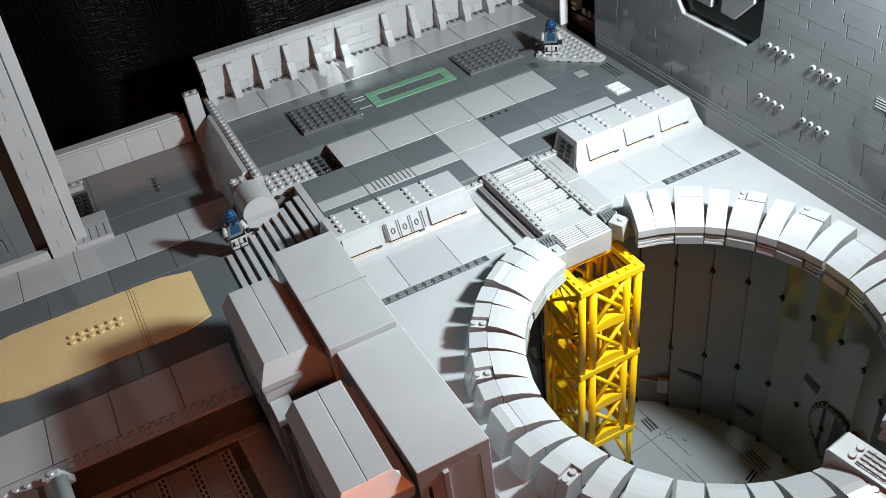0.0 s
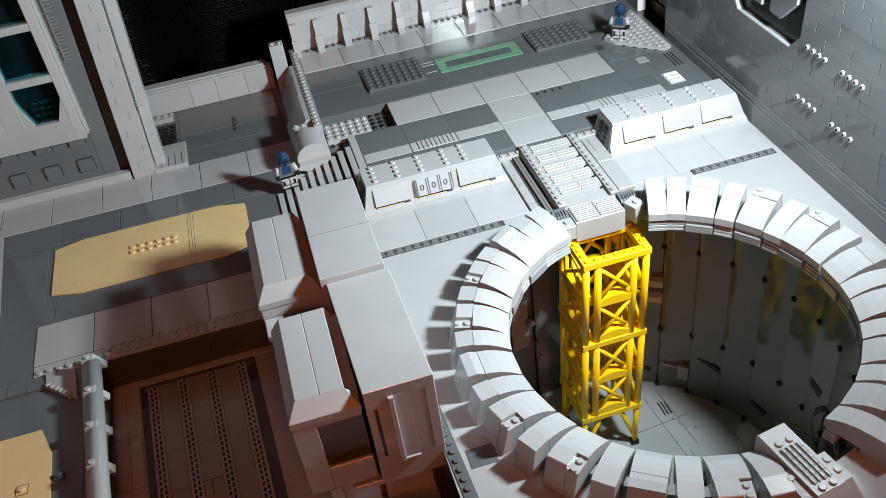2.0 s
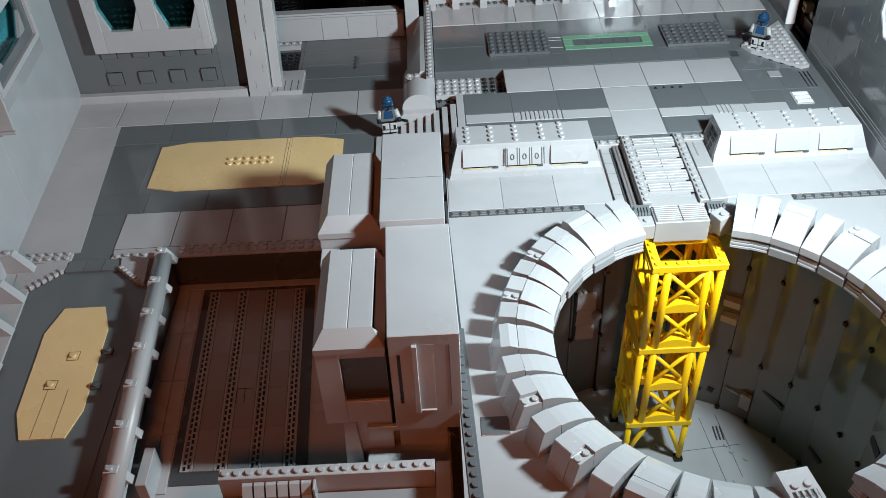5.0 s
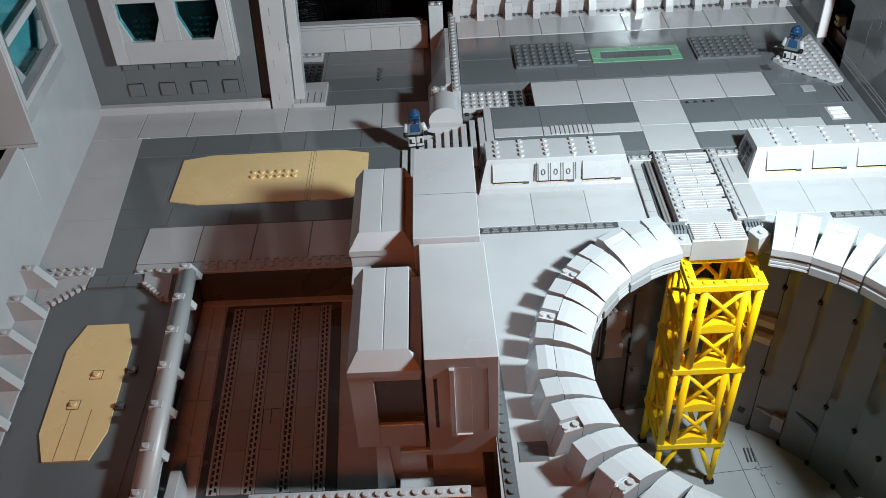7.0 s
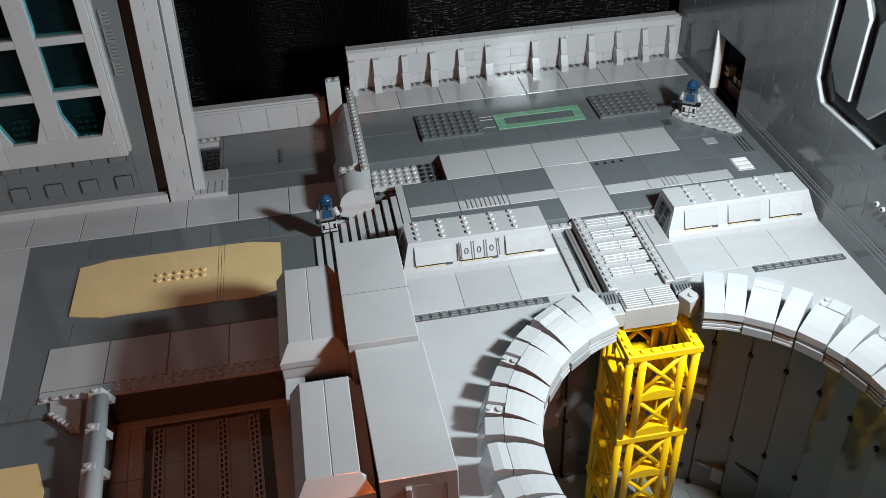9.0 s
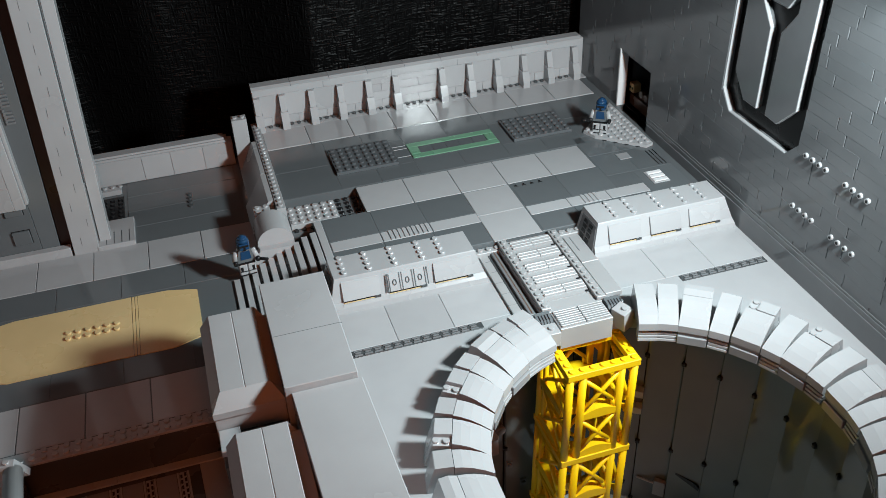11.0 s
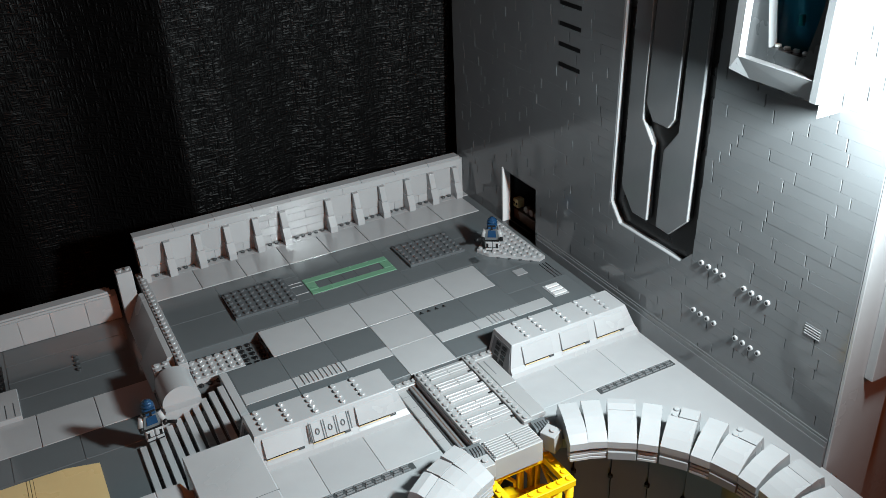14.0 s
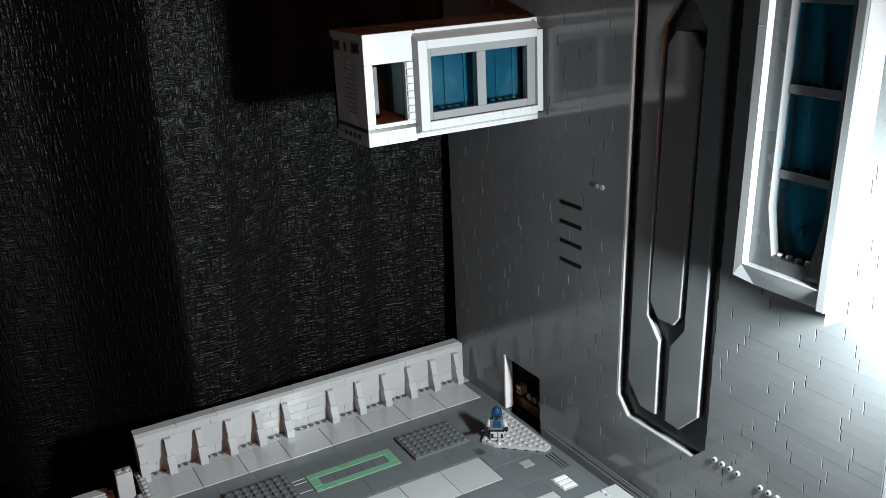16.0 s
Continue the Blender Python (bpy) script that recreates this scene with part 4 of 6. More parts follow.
def console(x0, x1, spans, numbers, label, rows):
    c = base("console", ((x0 + x1) / 2, -14, -1.2), label, "console", "consoles at the court's back")
    prof = [(-16.6, -1.2), (-16.45, -0.55), (-15.95, -0.1), (-15.12, 2.3), (-15.04, 2.4), (-11.2, 2.4), (-11.2, -1.2)]
    vs = [(x0 - (2.4 - z) * 0.28, y, z) for y, z in prof] + [(x1 + (2.4 - z) * 0.33, y, z) for y, z in prof]
    n = len(prof)
    part("body", Geo().add(vs, [list(range(n))[::-1], list(range(n, 2 * n))] + [[i, (i + 1) % n, n + (i + 1) % n, n + i] for i in range(n)]), LIGHT, c)
    kn = Geo().stud(0, 0, 0).mesh("knob", [LIGHT], (0, 0, 0))
    for rx in rows:
        for k in range(4):
            piece("knob", kn, c, rx, -14.4 + 0.92 * k, 2.4)
    for i, (a, b) in enumerate(spans):
        p = part("panel", Geo().prism([(-16.0, 0.02), (-16.18, 0.12), (-15.75, 1.2), (-15.42, 1.9), (-15.2, 2.0), (-15.2, 1.8)], "x", a, b), LIGHT, c)
        part("shadow_gap", Geo().box(a + 0.05, b - 0.02, -16.1, -15.85, -0.1, 0.03, 0.01), BLACK, p)
        part("tan_strip", Geo().box(a + 0.05, b - 0.6, -16.16, -15.9, -0.16, -0.11, 0.01), TAN, p, "thin tan strip under the panel")
        part("latch", Geo().box(b - 0.65, b - 0.02, -16.22, -15.9, -0.18, 0.06, 0.02), DARKER, p)
        part("foot_bar", Geo().prism([(-16.5, -0.8), (-16.42, -0.5), (-16.2, -0.28), (-15.9, -0.24), (-15.9, -0.8)], "x", a - 0.1, b + 0.1), LIGHT, c)
        if numbers and i == 1:
            for k in range(3):
                cx = a + (b - a) * (k + 0.5) / 3
                ring = Geo()
                for q in range(14):
                    t0, t1 = 2 * math.pi * q / 14, 2 * math.pi * (q + 1) / 14
                    ring.tube((cx + 0.19 * math.cos(t0), -15.84 + 0.11 * math.sin(t0) - 0.02, 1.02 + 0.28 * math.sin(t0)), (cx + 0.19 * math.cos(t1), -15.84 + 0.11 * math.sin(t1) - 0.02, 1.02 + 0.28 * math.sin(t1)), 0.055, 6)
                part("dial_ring", ring, DARK, p, "dark printed oval")
            for k in range(4):
                cx = a + (b - a) * k / 3
                part("divider", Geo().prism([(-16.21, 0.15), (-15.8, 1.2), (-15.46, 1.93), (-15.4, 1.8), (-15.7, 1.1), (-16.1, 0.12)], "x", cx - 0.17, cx - 0.08), DARK, p)
                part("divider", Geo().prism([(-16.21, 0.15), (-15.8, 1.2), (-15.46, 1.93), (-15.4, 1.8), (-15.7, 1.1), (-16.1, 0.12)], "x", cx + 0.08, cx + 0.17), DARK, p)
    e = Geo()
    lx = lambda z: x0 - (2.4 - z) * 0.28
    e.add([(lx(z) - 0.06, y, z) for y, z in ((-15.9, -0.8), (-15.0, 1.9), (-11.7, 1.9), (-11.7, -0.8))] + [(lx(z) + 0.1, y, z) for y, z in ((-15.9, -0.8), (-15.0, 1.9), (-11.7, 1.9), (-11.7, -0.8))],
          [[0, 1, 2, 3], [7, 6, 5, 4], [0, 4, 5, 1], [1, 5, 6, 2], [2, 6, 7, 3], [3, 7, 4, 0]])
    part("end_plate", e, STONE, c, "grey end plate with dark vents")
    for i in range(2):
        for j in range(4):
            z = -0.5 + 0.58 * j
            ya_, yb_ = -14.5 + 1.25 * i, -13.65 + 1.25 * i
            part("vent", Geo().add([(lx(q) - d, y, q) for d in (0.09, -0.02) for y, q in ((ya_, z), (yb_, z), (yb_, z + 0.4), (ya_, z + 0.4))],
                                   [[3, 2, 1, 0], [4, 5, 6, 7], [0, 1, 5, 4], [1, 2, 6, 5], [2, 3, 7, 6], [3, 0, 4, 7]]), BLACK, c)
    return c


console(-6.9, 8.4, ((-6.3, -2.3), (-1.4, 2.75), (3.65, 7.9)), True, "light grey sloping console with knobs and printed ovals beside the bridge", (-5.7, -3.0, -0.2, 2.8, 5.0))
console(22.9, 38.7, ((24.0, 27.9), (29.1, 32.9), (34.0, 37.9)), False, "light grey sloping console with knobs and three blank panels", (25.4, 27.6, 31.0, 34.0, 36.5))

# ---- things on the deck ----
for (x0, x1, y0, y1) in ((-1.5, 6.7, 9.8, 16.3), (22.7, 31.1, 10.0, 16.0)):
    w, d = x1 - x0, y1 - y0
    g = Geo().box(x0, x1, y0, y1, 0, 0.42)
    for i in range(8):
        for j in range(6):
            g.stud(x0 + w * (i + 0.5) / 8, y0 + d * (j + 0.5) / 6, 0.42)
    solid("studded_plate", g, PLATE, (x0 + w / 2, y0 + d / 2, 0), "dark grey studded plate lying on the deck", "plate", "plates on the deck")
gf = base("green_frame", (14.9, 12.6, 0), "sand green flat frame let into the dark deck", "frame")
part("side", Geo().box(8.9, 20.9, 10.6, 11.7, 0, 0.12), GREEN, gf)
part("side", Geo().box(8.9, 20.9, 13.6, 14.7, 0, 0.12), GREEN, gf)
part("end", Geo().box(8.9, 10.2, 11.72, 13.58, 0, 0.12), GREEN, gf)
part("end", Geo().box(19.6, 20.9, 11.72, 13.58, 0, 0.12), GREEN, gf)
for k in range(5):
    part("inner_tile", Geo().box(10.22 + 1.872 * k, 12.06 + 1.872 * k, 11.74, 13.56, 0, 0.07), DARK, gf)
g = Geo().prism([(32.3, 8.9), (33.1, 7.0), (38.2, 2.2), (39.3, 2.6), (39.3, 15.4)], "z", 0, 0.42)
for i in range(9):
    for j in range(14):
        x, y = 32.0 + i * 0.97, 2.2 + j * 0.97
        if x < 38.9 and (x - 32.3) * (15.4 - 8.9) - (y - 8.9) * (39.3 - 32.3) > 3.2 and (x - 33.1) * (2.2 - 7.0) - (y - 7.0) * (38.2 - 33.1) < -2.2 and y < 14.6 and y > 2.9:
            g.stud(x, y, 0.42)
solid("wedge_plate", g, LIGHT, (36, 8, 0), "light grey studded wedge plate by the doorway", "plate")
for k in range(4):
    solid("deck_slot", Geo().box(33.8 + 1.1 * k, 34.5 + 1.1 * k, 5.9 - 1.03 * k, 6.2 - 1.03 * k, 0.03, 0.09, 0.01), BLACK, (34 + 1.1 * k, 6 - 1.03 * k, 0.03), "small dark slot in the deck beside the wedge plate", "slot", "slots by the wedge plate")
for k in range(3):
    solid("deck_groove", Geo().box(37.6 + 0.5 * k, 37.75 + 0.5 * k, -2.2, 1.6, 0.03, 0.06, 0.01), BLACK, (37.7 + 0.5 * k, 0, 0.03), "thin dark groove in the deck along the tall wall", "groove", "grooves along the wall")
solid("light_tile", Geo().box(33.6, 35.2, 0.5, 2.0, 0.02, 0.14), MID, (34.4, 1.2, 0), "small mid grey tile on the deck", "tile")
gp = base("grille_plate", (35.9, -4.9, 0), "small light grey grille plate on the deck", "grille")
part("plate", Geo().box(34.8, 37.0, -6.3, -3.4, 0.02, 0.14), LIGHT, gp)
for k in range(3):
    part("grille_bar", Geo().box(34.95, 36.85, -6.1 + 0.9 * k, -5.5 + 0.9 * k, 0.14, 0.3), WHITE, gp)


def figurine(x, y, z, turn, arm):
    """A small plastic toy figure in plain shapes."""
    g = Geo()
    g.tr = Matrix.Translation((x, y, z)) @ Matrix.Rotation(radians(turn), 4, "Z")
    g.slot = 1
    g.box(-0.95, -0.03, -0.55, 0.5, 0, 1.5, 0.12).box(0.03, 0.95, -0.55, 0.5, 0, 1.5, 0.12)
    g.slot = 2
    g.box(-0.97, 0.97, -0.53, 0.52, 1.45, 1.78).box(-0.9, -0.08, -0.57, -0.3, 0.5, 0.62, 0.02).box(0.08, 0.9, -0.57, -0.3, 0.5, 0.62, 0.02)
    g.box(-0.8, -0.5, -0.57, -0.3, 0.62, 1.2, 0.02).box(0.5, 0.8, -0.57, -0.3, 0.62, 1.2, 0.02).box(-0.92, 0.92, -0.58, 0.4, 0.0, 0.16, 0.02)
    g.slot = 3
    g.prism([(-1.0, 1.75), (1.0, 1.75), (0.72, 3.4), (-0.72, 3.4)], "y", -0.5, 0.5)
    g.slot = 0
    g.prism([(-0.6, 2.15), (0.6, 2.15), (0.5, 3.2), (-0.5, 3.2)], "y", -0.56, -0.4)
    g.slot = 1
    g.tube((-0.9, 0, 3.1), (-1.25, -0.3, 2.0), 0.32, 10).tube((0.9, 0, 3.1), (1.25, -0.5, 2.1), 0.32, 10)
    g.slot = 2
    g.tube((-1.25, -0.2, 2.1), (-1.2, -0.8, 1.8), 0.27, 10).tube((1.25, -0.4, 2.2), (1.25, -1.0, 2.0), 0.27, 10)
    g.tube((arm * 1.25, -0.6, 1.95), (arm * 2.2, -1.6, 2.2), 0.2, 8).box(-0.6, 0.6, 0.4, 1.1, 2.0, 3.2, 0.1)
    g.slot = 0
    n = 18
    for (r0, z0, r1, z1) in ((0.5, 3.3, 0.7, 3.6), (0.7, 3.6, 0.73, 4.25), (0.73, 4.25, 0.62, 4.65), (0.62, 4.65, 0.4, 4.9), (0.4, 4.9, 0.1, 5.0)):
        g.tube((0, 0, z0), (0, 0, z1), r0, n, r1)
    g.slot = 0
    g.box(-0.55, 0.55, -0.76, -0.4, 3.5, 4.25, 0.05)
    g.slot = 2
    g.box(-0.5, 0.5, -0.8, -0.6, 3.85, 4.12, 0.03).box(-0.13, 0.13, -0.8, -0.6, 3.4, 3.9, 0.03)
    return g


solid("figurine", figurine(34.2, 7.9, 0.42, -35, -1), [BLUE, LIGHT, BLACK, DARK], (34.2, 7.9, 0.42), "blue and white plastic toy figure on the wedge plate", "figurine", "toy figures")
solid("figurine", figurine(-15.0, -4.0, -2.2, 5, 1), [BLUE, LIGHT, BLACK, DARK], (-15.0, -4.0, -2.2), "blue and white plastic toy figure beside the stairs", "figurine", "toy figures")

# ---- stairs and the side rim of the deck ----
stairs = base("stairs", (-11, -6, -3.3), "light grey plastic stairs with dark gaps between the treads", "stairs")
for k in range(10):
    x = -6.6 - 1.05 * k
    z = -0.05 - 0.33 * k
    part("tread", Geo().box(x - 0.72, x, -11.4 if k < 2 else -19.0, -1.8 - 0.25 * max(0, k - 1), z - 0.45, z), LIGHT, stairs)
part("core", Geo().prism([(-8.4, -3.3), (-8.4, -1.0), (-16.4, -3.25)], "y", -19.0, -3.5), DARKER, stairs)
part("landing", Geo().box(-6.5, -5.6, -11, 0.2, -3, 0.05), LIGHT, stairs)
part("upper_core", Geo().box(-8.4, -6.55, -11.2, -2.2, -3, -0.75), DARKER, stairs)
hump = base("arched_block", (-11, 0, -3.3), "light grey block with a rounded top beside the stairs", "block")
pr = [(-13.3, -3.3)] + [(-11.2 - 2.1 * math.cos(math.pi * k / 48), -0.6 + 2.0 * math.sin(math.pi * k / 48)) for k in range(49)] + [(-9.1, -3.3)]
part("arch", Geo().prism(pr, "y", -1.6, 2.6), LIGHT, hump)
part("shoulder", Geo().prism([(-14.6, -3.3), (-14.3, -2.2), (-13.2, -0.7), (-9.2, -0.7), (-9.2, -3.3)], "y", -2.6, -1.65), LIGHT, hump)
part("knobs", Geo().box(-12.9, -10.9, 3.2, 5.2, -3.3, 0.6).studs(-12.9, 3.2, 2, 2, 0.6), LIGHT, hump)
rim = base("side_rim", (-10, 15, -3.3), "low side wall of the deck with one row of knobs on top", "rim wall", kind="structure")
part("rim_wall", Geo().box(-10.2, -9.1, 3.0, 26.8, -3.3, 1.0).studs(-10.15, 3.2, 1, 23, 1.0), LIGHT, rim)
part("slope_panel", Geo().prism([(-13.4, -3.3), (-10.25, -3.3), (-10.25, 0.9), (-10.9, 0.9)], "y", 5.3, 12.2), LIGHT, rim)
part("slope_panel", Geo().prism([(-12.9, -3.3), (-10.25, -3.3), (-10.25, 0.9), (-10.8, 0.9)], "y", 12.4, 21.5), LIGHT, rim)
part("corner_post", Geo().box(-12.9, -10.9, 21.8, 23.4, -3.3, 4.2).studs(-12.9, 22.1, 2, 1, 4.2), LIGHT, rim)

# ---- tall block and cabinets ----
blk = base("tall_block", (-11.3, -35, -8), "tall smooth grey block with a stepped top and grooved front", "block")
part("rear_body", Geo().box(-14.65, -8.7, -36.4, -22.0, -8, 8.8, 0.06), LIGHT, blk)


def askew(geo):
    """The front half stands a little askew of the rear one."""
    geo.v = [(x - 0.027 * (y + 43.4), y, z) for x, y, z in geo.v]
    return geo


YF = -50.42
part("front_body", askew(Geo().box(-13.97, -8.22, YF, -36.42, -3.3, 8.17, 0.06)), LIGHT, blk)
part("top_seam", Geo().box(-14.5, -8.6, -29.92, -29.86, 8.75, 8.806, 0.005), DARK, blk)
part("recessed_foot", Geo().box(-13.7, -9.4, -49.2, -36.5, -8, -3.32), LIGHT, blk)
part("recess_slot", Geo().box(-13.15, -12.88, YF - 0.04, YF + 0.1, 0.2, 6.05, 0.02), BLACK, blk)
part("slot_edge", Geo().box(-13.32, -13.17, YF - 0.1, YF + 0.1, 0.1, 6.15, 0.02), LIGHT, blk)
part("raised_strip", Geo().box(-11.95, -11.5, YF - 0.3, YF + 0.1, -0.8, 7.15, 0.04), LIGHT, blk)
part("raised_panel", Geo().box(-11.48, -10.2, YF - 0.008, YF + 0.1, -0.5, 7.1, 0.004), LIGHT, blk)
part("panel_foot", Geo().box(-11.48, -10.2, YF - 0.15, YF + 0.1, -0.85, -0.65, 0.03), LIGHT, blk)
part("side_seam", Geo().box(-8.95, -8.87, YF - 0.02, YF + 0.1, -0.3, 7.0, 0.005), DARK, blk)


def cabinet(xl, xr, y0, y1, zb, window):
    """Lid of two tiles, bevels down to the front and the outer side, a deep slot towards the block."""
    c = base("cabinet", (-17.5, (y0 + y1) / 2, zb), "grey cabinet with sloping lid edges" + (" and a dark recessed front panel" if window else ""), "cabinet", "cabinets beside the tall block")
    for i in range(2):
        part("lid_tile", Geo().box(xl + 0.02 + i * (xr - xl) / 2, xl - 0.02 + (i + 1) * (xr - xl) / 2, y0, y1, 7.8, 8.05), TILE, c)
    xo, yo, zt, z1, z2 = xl - 0.85, y0 - 1.2, 8.0, 6.9, 6.3
    part("bevel", Geo().add([(xl, y0, zt), (xr + 0.9, y0, zt - 0.9), (xr + 0.9, yo, z1), (xo, yo, z1), (xo, y1, z1), (xl, y1, zt),
                               (xo, yo, z2), (xr + 0.9, yo, z2), (xo, y1, z2), (xr, y0, zt), (xr, y1, zt), (xr + 0.9, y1, z2)],
                              [[3, 2, 1, 9, 0], [4, 3, 0, 5], [6, 7, 2, 3], [8, 6, 3, 4], [0, 9, 10, 5], [4, 5, 10, 11, 8], [6, 8, 11, 7]]), LIGHT, c)
    part("slot_floor", Geo().box(xr + 0.02, xr + 0.95, y0 + 0.1, y1, 6.3, 6.9), LIGHT, c)
    xb = xr + 0.85
    if not window:
        part("body", Geo().box(xo + 0.05, xb, yo + 0.1, y1, zb, z2), LIGHT, c)
        return c
    part("body", Geo().box(xo + 0.02, xb, yo + 1.6, y1, zb, z2), LIGHT, c)
    part("front_post", Geo().box(xo + 0.02, -17.8, yo + 0.05, yo + 1.6, zb, z2), LIGHT, c)
    part("front_lintel", Geo().box(-17.8, xb, yo + 0.05, yo + 1.6, 5.75, z2), LIGHT, c)
    part("front_sill", Geo().box(-17.8, xb, yo + 0.05, yo + 1.6, zb, 0.5), LIGHT, c)
    w = part("window", Geo().box(-17.8, xb, yo + 0.85, yo + 1.58, 0.5, 5.75, 0.02), DARKER, c, "dark panel set back in its opening")
    part("sill", Geo().box(-17.75, xb, yo + 0.3, yo + 0.8, 0.45, 0.56, 0.02), DARKER, w)
    return c


cabinet(-19.6, -15.5, -34.3, -24.1, -3.0, False)
cabinet(-18.95, -14.95, -49.1, -39.2, -2.2, True)
part("link_block", Geo().box(-20.2, -14.6, -39.2, -35.4, -8, 4.6), DARK, blk)
part("link_panel", Geo().box(-20.3, -18.6, -38.0, -35.55, 4.6, 5.2), LIGHT, blk)
part("foot_block", Geo().box(-18.2, -14.2, -49.4, -39.5, -8, -2.25), LIGHT, blk)
part("foot_post", Geo().prism([(-18.6, -8), (-18.3, -2.3), (-17.3, -2.3), (-17.0, -8)], "y", -50.2, -49.45), LIGHT, blk)
for k in range(3):
    part("foot_plank", Geo().box(-16.6, -9.6, -50.0 - 1.1 * k, -48.95 - 1.1 * k, -8, -6.9 + 0.12 * k, 0.03), LIGHT, blk)
part("foot_lintel", Geo().box(-16.4, -12.0, -49.9, -49.5, -4.0, -3.4, 0.04), LIGHT, blk)

# ---- sunken hall ----
hall = solid("hall_floor", Geo().box(-39.4, -9.2, -60, -24.3, -9, -8.1), LIGHT, (-25, -40, -9), "grey floor of the sunken hall", "floor", kind="structure")


def slant(geo):
    """The floor's panels run parallel to the slanting side wall."""
    geo.v = [(x - 0.048 * (y + 26), y, z) for x, y, z in geo.v]
    return geo


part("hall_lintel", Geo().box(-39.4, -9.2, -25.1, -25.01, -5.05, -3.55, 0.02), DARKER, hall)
part("back_plank", slant(Geo().box(-38.5, -31, -25.55, -24.65, -8.1, -7.92, 0.03)), LIGHT, hall)
part("back_plank", slant(Geo().box(-30.97, -20.4, -25.55, -24.65, -8.1, -7.92, 0.03)), LIGHT, hall)
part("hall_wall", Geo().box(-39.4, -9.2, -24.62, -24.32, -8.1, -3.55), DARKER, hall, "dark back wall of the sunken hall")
part("hall_wall", Geo().box(-39.6, -38.6, -60, -25.2, -8.1, -3.4), DARK, hall)
part("rim_plate", Geo().box(-45, -20.5, -25.3, -23.6, -3.5, -3.2).studs(-44.9, -25.25, 24, 1, -3.2, 1.0).studs(-37.9, -24.45, 17, 1, -3.2, 1.0), LIGHT, hall, "light grey studded rim plate")
part("floor_border", slant(Geo().box(-35.75, -23.4, -51.6, -25.6, -8.1, -8.0)), DARKER, hall, "dark border of the floor panel")
for x in (-38.55, -37.2):
    for k in range(4):
        part("side_plank", slant(Geo().box(x, x + 1.3, -32.3 - 6.7 * k, -25.7 - 6.7 * k, -8.1, -7.92, 0.03)), LIGHT, hall)
for i, x in enumerate((-34.35, -31.25, -28.15, -25.05)):
    for j in range(5):
        if i < 3:
            part("floor_panel", slant(Geo().box(x + 0.62, x + 2.48, -50.2 + 4.8 * j, -45.42 + 4.8 * j, -8.05, -7.88, 0.03)), MID, hall)
trk = Geo()
for k in range(34):
    for c, o in ((-0.19, 0.0), (0.19, 0.2)):
        trk.box(c - 0.1, c + 0.1, -50.1 + o + 0.7 * k, -49.64 + o + 0.7 * k, 0, 0.03, 0.01)
tm_ = slant(trk).mesh("track_links", [BLACK], (0, 0, 0))
rl = slant(Geo().box(-0.34, 0.34, -50.2, -26.2, -0.1, 0.0, 0.02).box(-0.58, -0.38, -50.2, -26.2, -0.1, 0.05, 0.02).box(0.38, 0.58, -50.2, -26.2, -0.1, 0.05, 0.02)).mesh("track_rail", [LIGHT], (0, 0, 0))
for x in (-34.35, -31.25, -28.15, -25.05):
    piece("track_links", tm_, hall, x, 0, -7.9)
    piece("track_rail", rl, hall, x, 0, -7.9)
part("hatch", slant(Geo().box(-30.6, -29.05, -42.4, -40.6, -7.9, -7.86)), MID, hall)
for bb in ((-30.65, -29.0, -40.62, -40.55), (-30.65, -30.58, -42.4, -40.62), (-29.86, -29.79, -42.4, -40.62)):
    part("hatch_gap", slant(Geo().box(*bb, -7.88, -7.85, 0.01)), BLACK, hall)
for (x, y) in ((-32.5, -33.4), (-26.6, -36.6), (-29.8, -30)):
    part("floor_knob", Geo().tube((x, y, -7.9), (x, y, -7.84), 0.28, 12), MID, hall)
part("corner_post", Geo().box(-36.4, -35.45, -53.4, -49.4, -8.0, -5.2), LIGHT, hall)
near = base("knob_rail", (-20, -54.5, -8), "low grey wall with a single row of knobs on top", "rail")
part("rail", Geo().box(-28.6, -10.6, -54.9, -53.8, -8, -3.0).studs(-28.55, -54.85, 18, 1, -3.0), LIGHT, near)
part("end_block", Geo().box(-10.55, -9.3, -58, -53.6, -8, -3.6), LIGHT, near)
for k in range(6):
    part("cell", Geo().prism([(-55.9, -5.2), (-54.95, -5.2), (-54.95, -3.5), (-55.3, -3.5), (-55.9, -4.3)], "x", -26.6 + 0.98 * k, -25.78 + 0.98 * k), LIGHT, near)
part("cell_end", Geo().box(-20.72, -20.5, -56.0, -54.95, -5.2, -3.4), LIGHT, near)
part("ledge", Geo().box(-32.5, -10, -62, -55, -8, -5.25), MID, near)
pipe = base("pipe_rail", (-38, -40, -3.3), "thick light grey pipe rail held by clips", "pipe rail")
part("pipe", Geo().tube((-38.5, -27.0, -1.9), (-36.5, -58, -1.9), 0.85, 20), MATTE, pipe)
part("curb", Geo().prism([(-40.0, -25.0), (-38.3, -25.0), (-35.9, -58), (-37.9, -58)], "z", -3.4, -2.6), LIGHT, pipe)
for k in range(7):
    t = (k + 0.3) / 7
    x, y = -38.6 + 2.1 * t, -25.4 - 32.6 * t
    part("clip", Geo().prism([(x - 0.95, -2.6), (x + 1.25, -2.6), (x + 0.95, -2.1), (x + 0.3, -1.02), (x - 0.75, -0.98), (x - 0.9, -1.5)], "y", y - 0.42, y + 0.42).stud(x - 0.3, y, -0.98), LIGHT, pipe)

